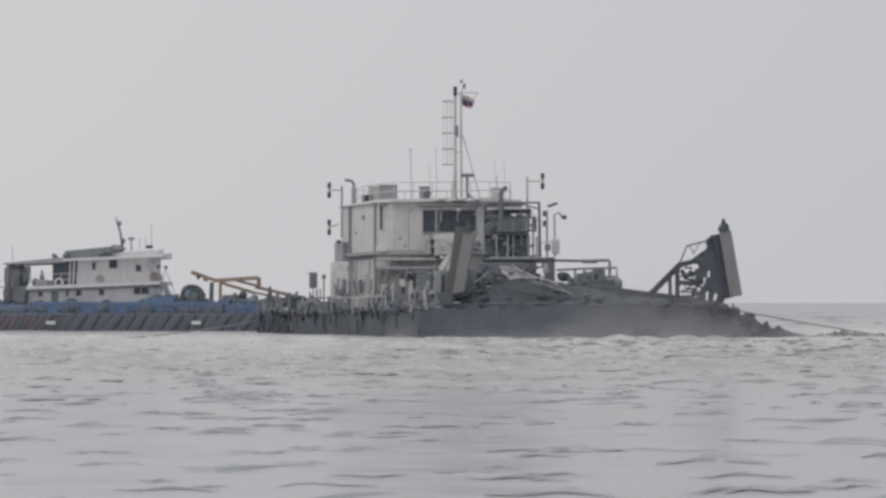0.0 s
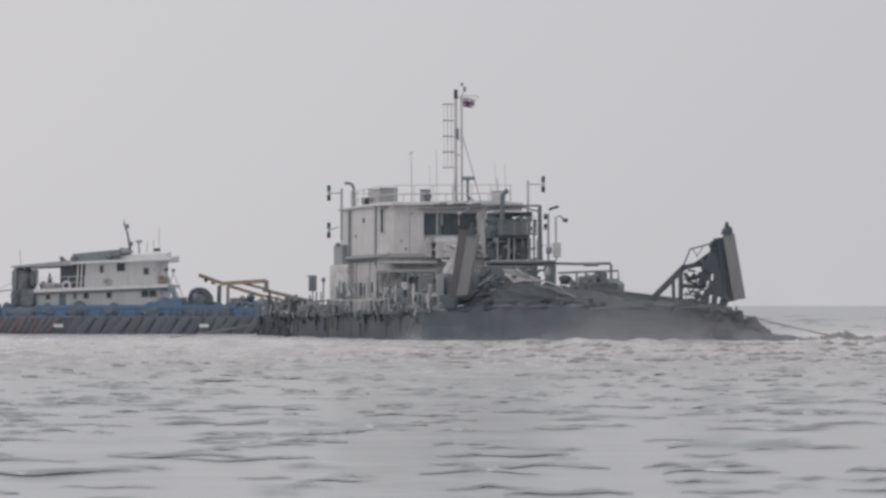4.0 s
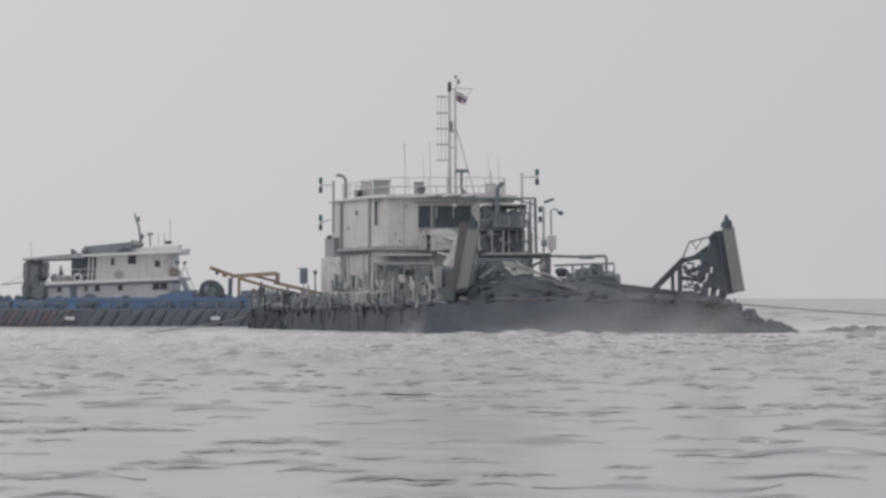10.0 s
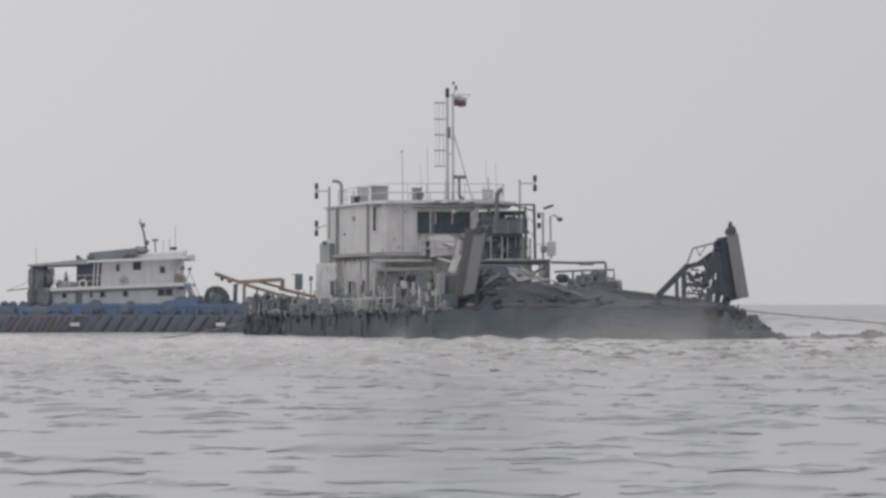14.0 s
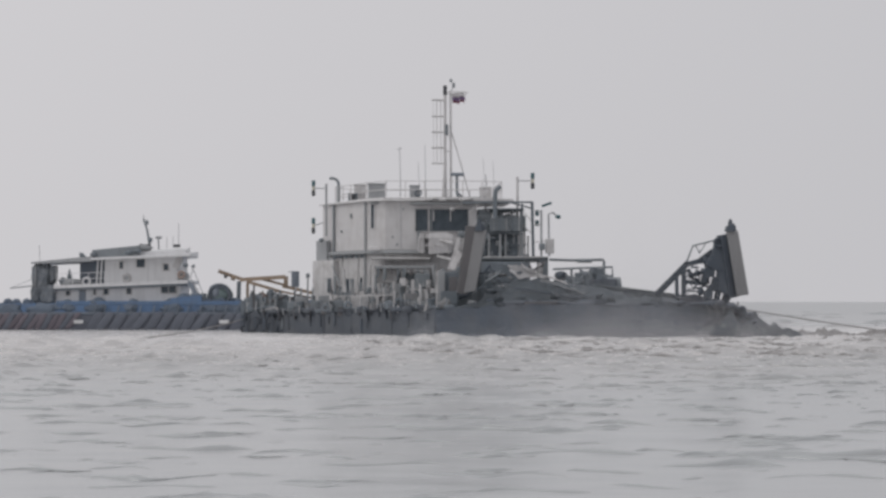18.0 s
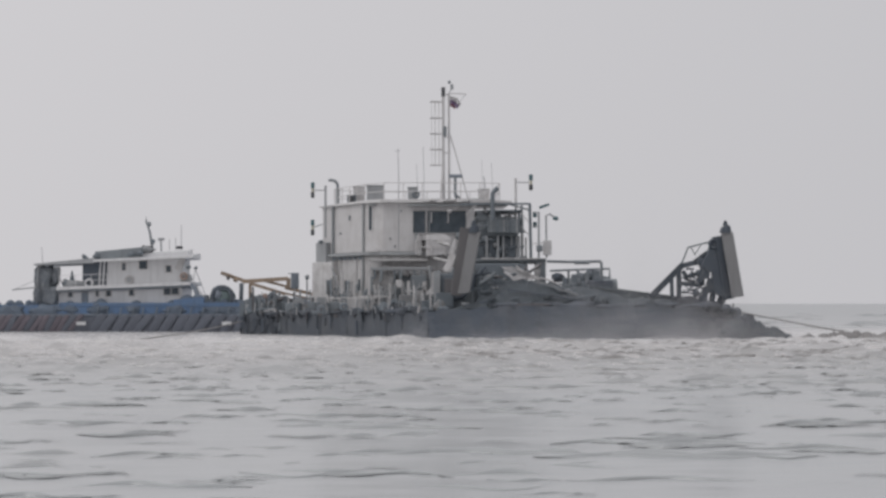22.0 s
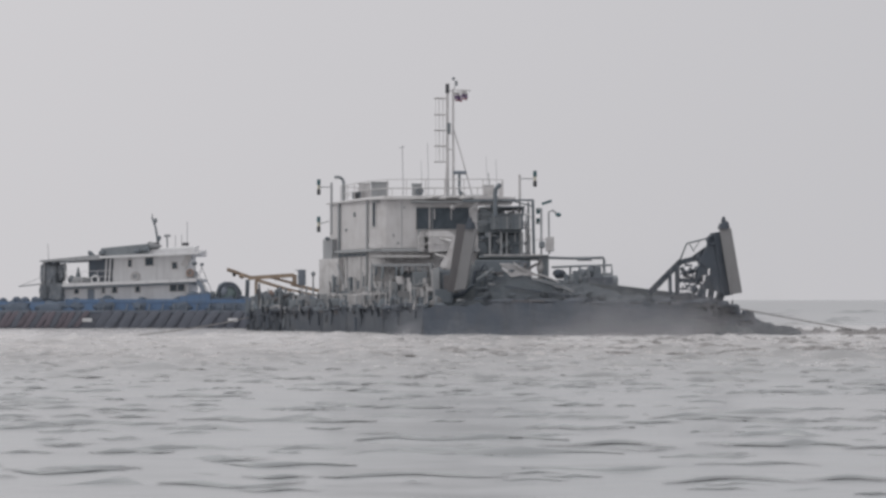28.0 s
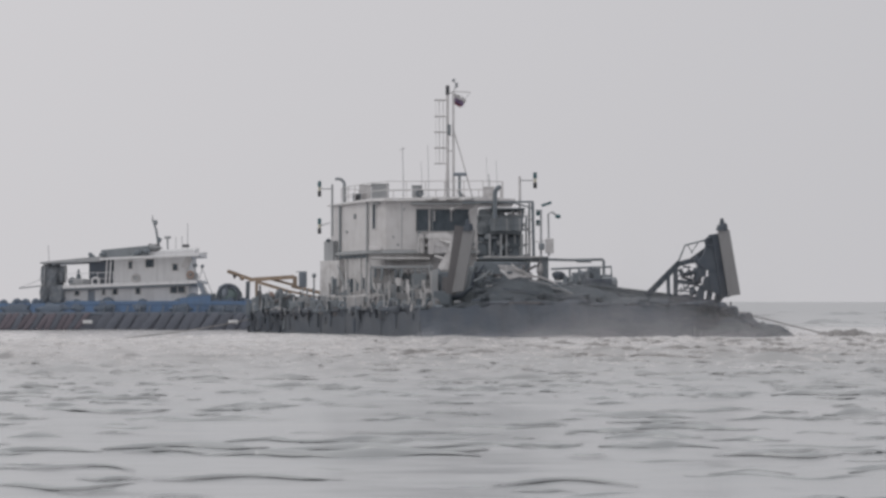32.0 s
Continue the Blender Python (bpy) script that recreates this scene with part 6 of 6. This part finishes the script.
# short steep wavelets that drift over the sheet: each a little ridge with a sharp front
def wavelets(seed, off_bow, label, mat):
    rng = np.random.default_rng(seed)
    n, m = 11, 6
    u = np.linspace(-1, 1, n)
    depth = np.array([0.0, 0.5, 1.0, 1.6, 3.5, 8.0])      # in heights, from the front foot
    rise = np.array([-0.3, 0.45, 0.9, 1.0, 0.6, -0.3])
    cos, quads, base = [], [], 0
    grid = np.arange(n * m).reshape(n, m)
    quad = np.stack([grid[:-1, :-1], grid[1:, :-1], grid[1:, 1:], grid[:-1, 1:]], axis=2).reshape(-1, 4)
    tries = 380 if off_bow else 800
    down = rng.uniform(0.0205, 0.031, tries) if off_bow else 0.0225 + 0.105 * rng.uniform(0, 1, tries) ** 1.9   # slope of sight to the place
    for x, y in zip(rng.uniform(0, 1, tries), 2.0 / down):
        if not off_bow and y > 60 and rng.uniform() < 0.25:
            y = rng.uniform(140, 330)                     # open water beyond the ships
        small = not off_bow and rng.uniform() < 0.42     # a crowd of little ones where the hulls stir the water
        if small:
            y = rng.uniform(34, 98)
        x = -3 + 36 * x ** 0.8 if off_bow else -(0.27 * y + 5) + x * (0.54 * y + 30)
        if not off_bow and rng.uniform() < (34 - y) / 40:    # sparser close by
            continue
        big = rng.uniform(0.0, 1.0) ** 2.0
        high = (0.022 + 0.06 * big) * min(2.6, 0.1 + y / 56) * (0.85 if off_bow else 1.0)
        half = (0.2 + 0.55 * big) * rng.uniform(0.7, 1.6) * (0.9 if off_bow else max(0.9, y / 70) + max(0.0, (50 - y) / 85))
        if small:
            high, half = 0.75 * high, 0.65 * half
        elif not off_bow and rng.uniform() < 0.12:        # now and then a taller one
            high, half = 1.9 * high, 1.4 * half
        along = np.clip(1 - u * u, 0, 1) ** 1.3 * (1 + 0.4 * np.sin(u * rng.uniform(3, 8) + rng.uniform(0, 6)))
        bow = 0.5 * half * rng.uniform(-1, 1) * u * u + 0.2 * half * np.sin(u * 4 + rng.uniform(0, 6))
        px = x + half * u[:, None] + 0 * depth[None]
        py = y + bow[:, None] + high * depth[None] * (0.4 + 0.6 * along[:, None])
        pz = high * (rise[None] * along[:, None] - 0.1)
        cos.append(np.stack([px, py, pz], axis=2).reshape(-1, 3))
        quads.append(quad + base)
        base += n * m
    me = bpy.data.meshes.new("wavelets")
    me.from_pydata(np.concatenate(cos).tolist(), [], np.concatenate(quads).tolist())
    me.polygons.foreach_set("use_smooth", np.ones(len(me.polygons), dtype=bool))
    me.materials.append(mat)
    return tagged(new("wavelets", me), label, "waves", kind="stuff")


ripples = [wavelets(seed, False, "small sharp wavelets scattered over the grey sea", WATER) for seed in (12, 13, 15, 16, 17, 18)]
bow_chop = [wavelets(seed, True, "broken muddy chop along the hull and off the bow", mat) for seed, mat in ((14, MUDDY), (24, CHURN), (25, CHURN))]


# wave crests that rear up round the bow and along the hull
def crest(w, d, h, seed):
    bm = bmesh.new()
    n, m = 44, 18
    rough = min(1.0, 0.26 / h)
    grid = []
    for i in range(n):
        row = []
        for j in range(m):
            u, v = i / (n - 1) * 2 - 1, j / (m - 1) * 2 - 1
            f = max(0.0, 1 - u * u) ** 0.8 * max(0.0, 1 - v * v)
            k = noise.noise(Vector((u * w * 1.3, v * d * 1.6, seed)))
            q = noise.noise(Vector((u * w * 4.5, v * d * 4.0, seed + 4)))
            s = noise.noise(Vector((u * w * 9.0, v * d * 6.0, seed + 9)))
            row.append(bm.verts.new((u * w, v * d, h * f * (0.65 + 0.75 * k + rough * (0.5 * q + 0.35 * s)) - 0.2)))
        grid.append(row)
    for a, b in zip(grid, grid[1:]):
        for j in range(m - 1):
            bm.faces.new((a[j], b[j], b[j + 1], a[j + 1]))
    bmesh.ops.recalc_face_normals(bm, faces=bm.faces)
    for f in bm.faces:
        f.smooth = True
    return bm


crests = []
random.seed(21)
for i in range(26):
    far = i / 25
    x = 5.0 + 24.0 * far + random.uniform(-0.8, 0.8)
    y = random.uniform(96.0, 106.0) if far > 0.55 else random.uniform(96.5, 100.5)
    c = part("wave_crest", crest(random.uniform(1.3, 3.2), random.uniform(0.7, 1.5), random.uniform(0.4, 0.65) * (0.8 if far > 0.55 else 0.25), i * 2.7), MUDDY if far > 0.5 and i % 2 else WATER)
    tagged(c, "choppy muddy wave crest breaking beside the bow", "wave", "bow waves", "stuff")
    c.matrix_world = pose(x, y, 0)
    crests.append((c, x, y, random.uniform(0, 6.28), random.uniform(2.3, 4.2)))

# black silt water that surges up round the bow and breaks ahead of it
surges = []
random.seed(77)
for i in range(34):
    ahead = i >= 16
    x = random.uniform(19.4, 27.0) if ahead else random.uniform(16.6, 19.5)
    y = random.uniform(103.0, 106.5) if ahead else random.uniform(102.8, 104.8)
    tall = random.uniform(0.4, 0.65) if ahead else random.uniform(0.8, 1.1) * (1.75 - 0.3 * (x - 16.2))
    c = part("mud_surge", crest(random.uniform(0.9, 1.9) if ahead else random.uniform(0.9, 1.6), random.uniform(0.4, 0.8), tall, 50 + i * 1.9), CHURN if ahead else SILT)
    tagged(c, "surge of dark silty water breaking round the bow", "wave", "muddy surges at the bow", "stuff")
    c.matrix_world = pose(x, y, 0)
    surges.append((c, x, y, random.uniform(0, 6.28), random.uniform(1.1, 2.2), (0.5 if ahead else 0.3) * tall))

# thin spray drifting along the broad side: small droplets
puffs = []
rng = np.random.default_rng(33)
for i, (x, y, w, h, count) in enumerate(((6.5, 101.7, 3.6, 1.1, 26000), (7.6, 101.3, 4.6, 4.2, 58000), (11.0, 101.3, 4.6, 3.6, 60000), (15.6, 102.9, 3.2, 2.2, 36000), (9.4, 101.5, 3.4, 2.1, 70000), (12.4, 101.7, 3.4, 2.3, 95000), (15.0, 102.6, 2.6, 1.7, 60000), (17.4, 102.4, 2.2, 1.5, 36000), (19.3, 102.3, 1.8, 1.0, 22000), (2.0, 101.3, 3.0, 0.7, 12000), (-1.9, 101.9, 1.0, 1.5, 9000), (20.5, 104.5, 2.4, 0.5, 12000))):
    count = int(1.4 * count)
    at = np.stack([rng.normal(0, 0.5, count) * w, rng.uniform(-0.5, 0.4, count), rng.exponential(0.42, count) * h], axis=1)
    at[:, 0] += 0.35 * at[:, 2]
    at[:, 2] *= 1 + 0.4 * np.sin(at[:, 0] * 1.7 + i)
    at[:, 2] = at[:, 2] % (2.4 * h)
    r = rng.uniform(0.0034, 0.007, count)
    co = (at[:, None, :] + rng.normal(0, 1, (count, 3, 3)) * r[:, None, None]).reshape(-1, 3)
    tri = np.arange(count * 3).reshape(-1, 3)
    me = bpy.data.meshes.new("spray_mist")
    me.from_pydata(co.tolist(), [], tri.tolist())
    me.materials.append(MIST)
    p = tagged(new("spray_mist", me), "thin white spray drifting off the hull", "spray", "spray along the hull", "stuff")
    p.matrix_world = pose(x, y, -0.1)
    puffs.append((p, x, y, i * 1.7))


# ---------------------------------------------------------------- what moves
def motions():
    sway = [(t, pose(x, 117.0, 0.0, 0, 0, turn)) for t, x, turn in [
    (0, 0.775, -2.69), (1, 0.805, -2.58), (2, 0.832, -2.3), (3, 0.835, -2.01), (4, 0.812, -1.75), (5, 0.767, -1.51),
    (6, 0.71, -1.26), (7, 0.65, -0.96), (8, 0.593, -0.58), (9, 0.541, -0.11), (10, 0.497, 0.45), (11, 0.459, 1.08),
    (12, 0.424, 1.73), (13, 0.389, 2.37), (14, 0.352, 2.96), (15, 0.312, 3.44), (16, 0.268, 3.78), (17, 0.222, 3.97),
    (18, 0.176, 3.99), (19, 0.135, 3.85), (20, 0.102, 3.57), (21, 0.081, 3.19), (22, 0.075, 2.74), (23, 0.085, 2.27),
    (24, 0.11, 1.81), (25, 0.148, 1.38), (26, 0.195, 1), (27, 0.243, 0.67), (28, 0.285, 0.37), (29, 0.315, 0.1),
    (30, 0.325, -0.15), (31, 0.311, -0.32), (32, 0.271, -0.31),
    ]]
    drift = [(t, pose(x, 128.0, 0.0)) for t, x in [
    (0, -23.46), (2, -23.224), (4, -22.903), (6, -22.564), (8, -22.25), (10, -21.984), (12, -21.774), (14, -21.614),
    (16, -21.493), (18, -21.392), (20, -21.294), (22, -21.187), (24, -21.065), (26, -20.934), (28, -20.816), (30, -20.753),
    (32, -20.813),
    ]]
    walk(dredger, sway)
    walk(tug, drift)
    for ob, carrier, place in riders:
        walk(ob, [(t, m @ place) for t, m in (sway if carrier == dredger else drift)])
    # the water sets to the left and a little towards the eye
    walk(water, [(t, pose(-0.6 * t, -0.15 * t, -0.06)) for t in (0, 16, 32)])
    # each layer of wavelets rises and sinks in its turn
    for k, sheet_part in enumerate(ripples):
        vx, vy = -0.3 - 0.09 * k, 0.15 - 0.08 * k
        walk(sheet_part, [(t / 5, pose(vx * t / 5, vy * t / 5, -0.068 + 0.03 * math.sin(t / 5 * 6.283 / (1.45 + 0.24 * (k % 3)) + 2.1 * (k % 3) + 3.14 * (k // 3)))) for t in range(161)])
    for k, sheet_part in enumerate(bow_chop):
        walk(sheet_part, [(t / 5, pose(0.7 * math.sin(0.18 * t + k), 0.4 * math.sin(0.12 * t + 1 + k), -0.06 + 0.03 * math.sin(t / 5 * 6.283 / 1.4 + 2.1 * k))) for t in range(161)])
    for c, x, y, ph, per, lift in surges:
        walk(c, [(t / 5, pose(x + 0.35 * math.sin(t / 5 * 6.283 / (per * 1.6) + ph), y, lift * math.sin(t / 5 * 6.283 / per + ph) - 0.5 * lift, 0, 9 * math.cos(t / 5 * 6.283 / per + ph), 12 * math.sin(t / 5 * 1.3 + ph))) for t in range(161)])
    walk(hawser, [(t, pose(15.9, -10.7, 1.72, 0, dip, 0)) for t, dip in (
        (0, 9), (2, 12), (4, 12), (6, 10), (7.5, 6), (9, 3.8), (11, 3.4), (13, 3.6), (15, 5.5), (17, 7.5), (19, 8), (21, 10), (23, 9), (25, 8.5), (27, 9), (29, 10), (32, 13))])
    walk(flag, [(t / 2, pose(0.39, 0.15, 15.52, 10 * math.sin(2.1 * t), 14 * math.sin(1.3 * t + 1), 25 * math.sin(1.7 * t))) for t in range(65)])
    walk(fly, [(t / 2, pose(0.53, 0, 0, 0, 14 + 20 * math.sin(1.9 * t), 35 * math.sin(2.3 * t + 0.7))) for t in range(65)])
    for c, x, y, ph, per in crests:
        walk(c, [(t / 2, pose(x + 0.6 * math.sin(t / 2 * 6.283 / (per * 1.7) + ph), y, 0.12 * math.sin(t / 2 * 6.283 / per + ph) - 0.2, 0, 5 * math.cos(t / 2 * 6.283 / per + ph), 0)) for t in range(65)])
    for p, x, y, ph in puffs:
        walk(p, [(t, pose(x + 0.8 * math.sin(0.5 * t + ph), y, -0.15 + 0.12 * math.sin(0.8 * t + ph))) for t in range(0, 33)])


motions()
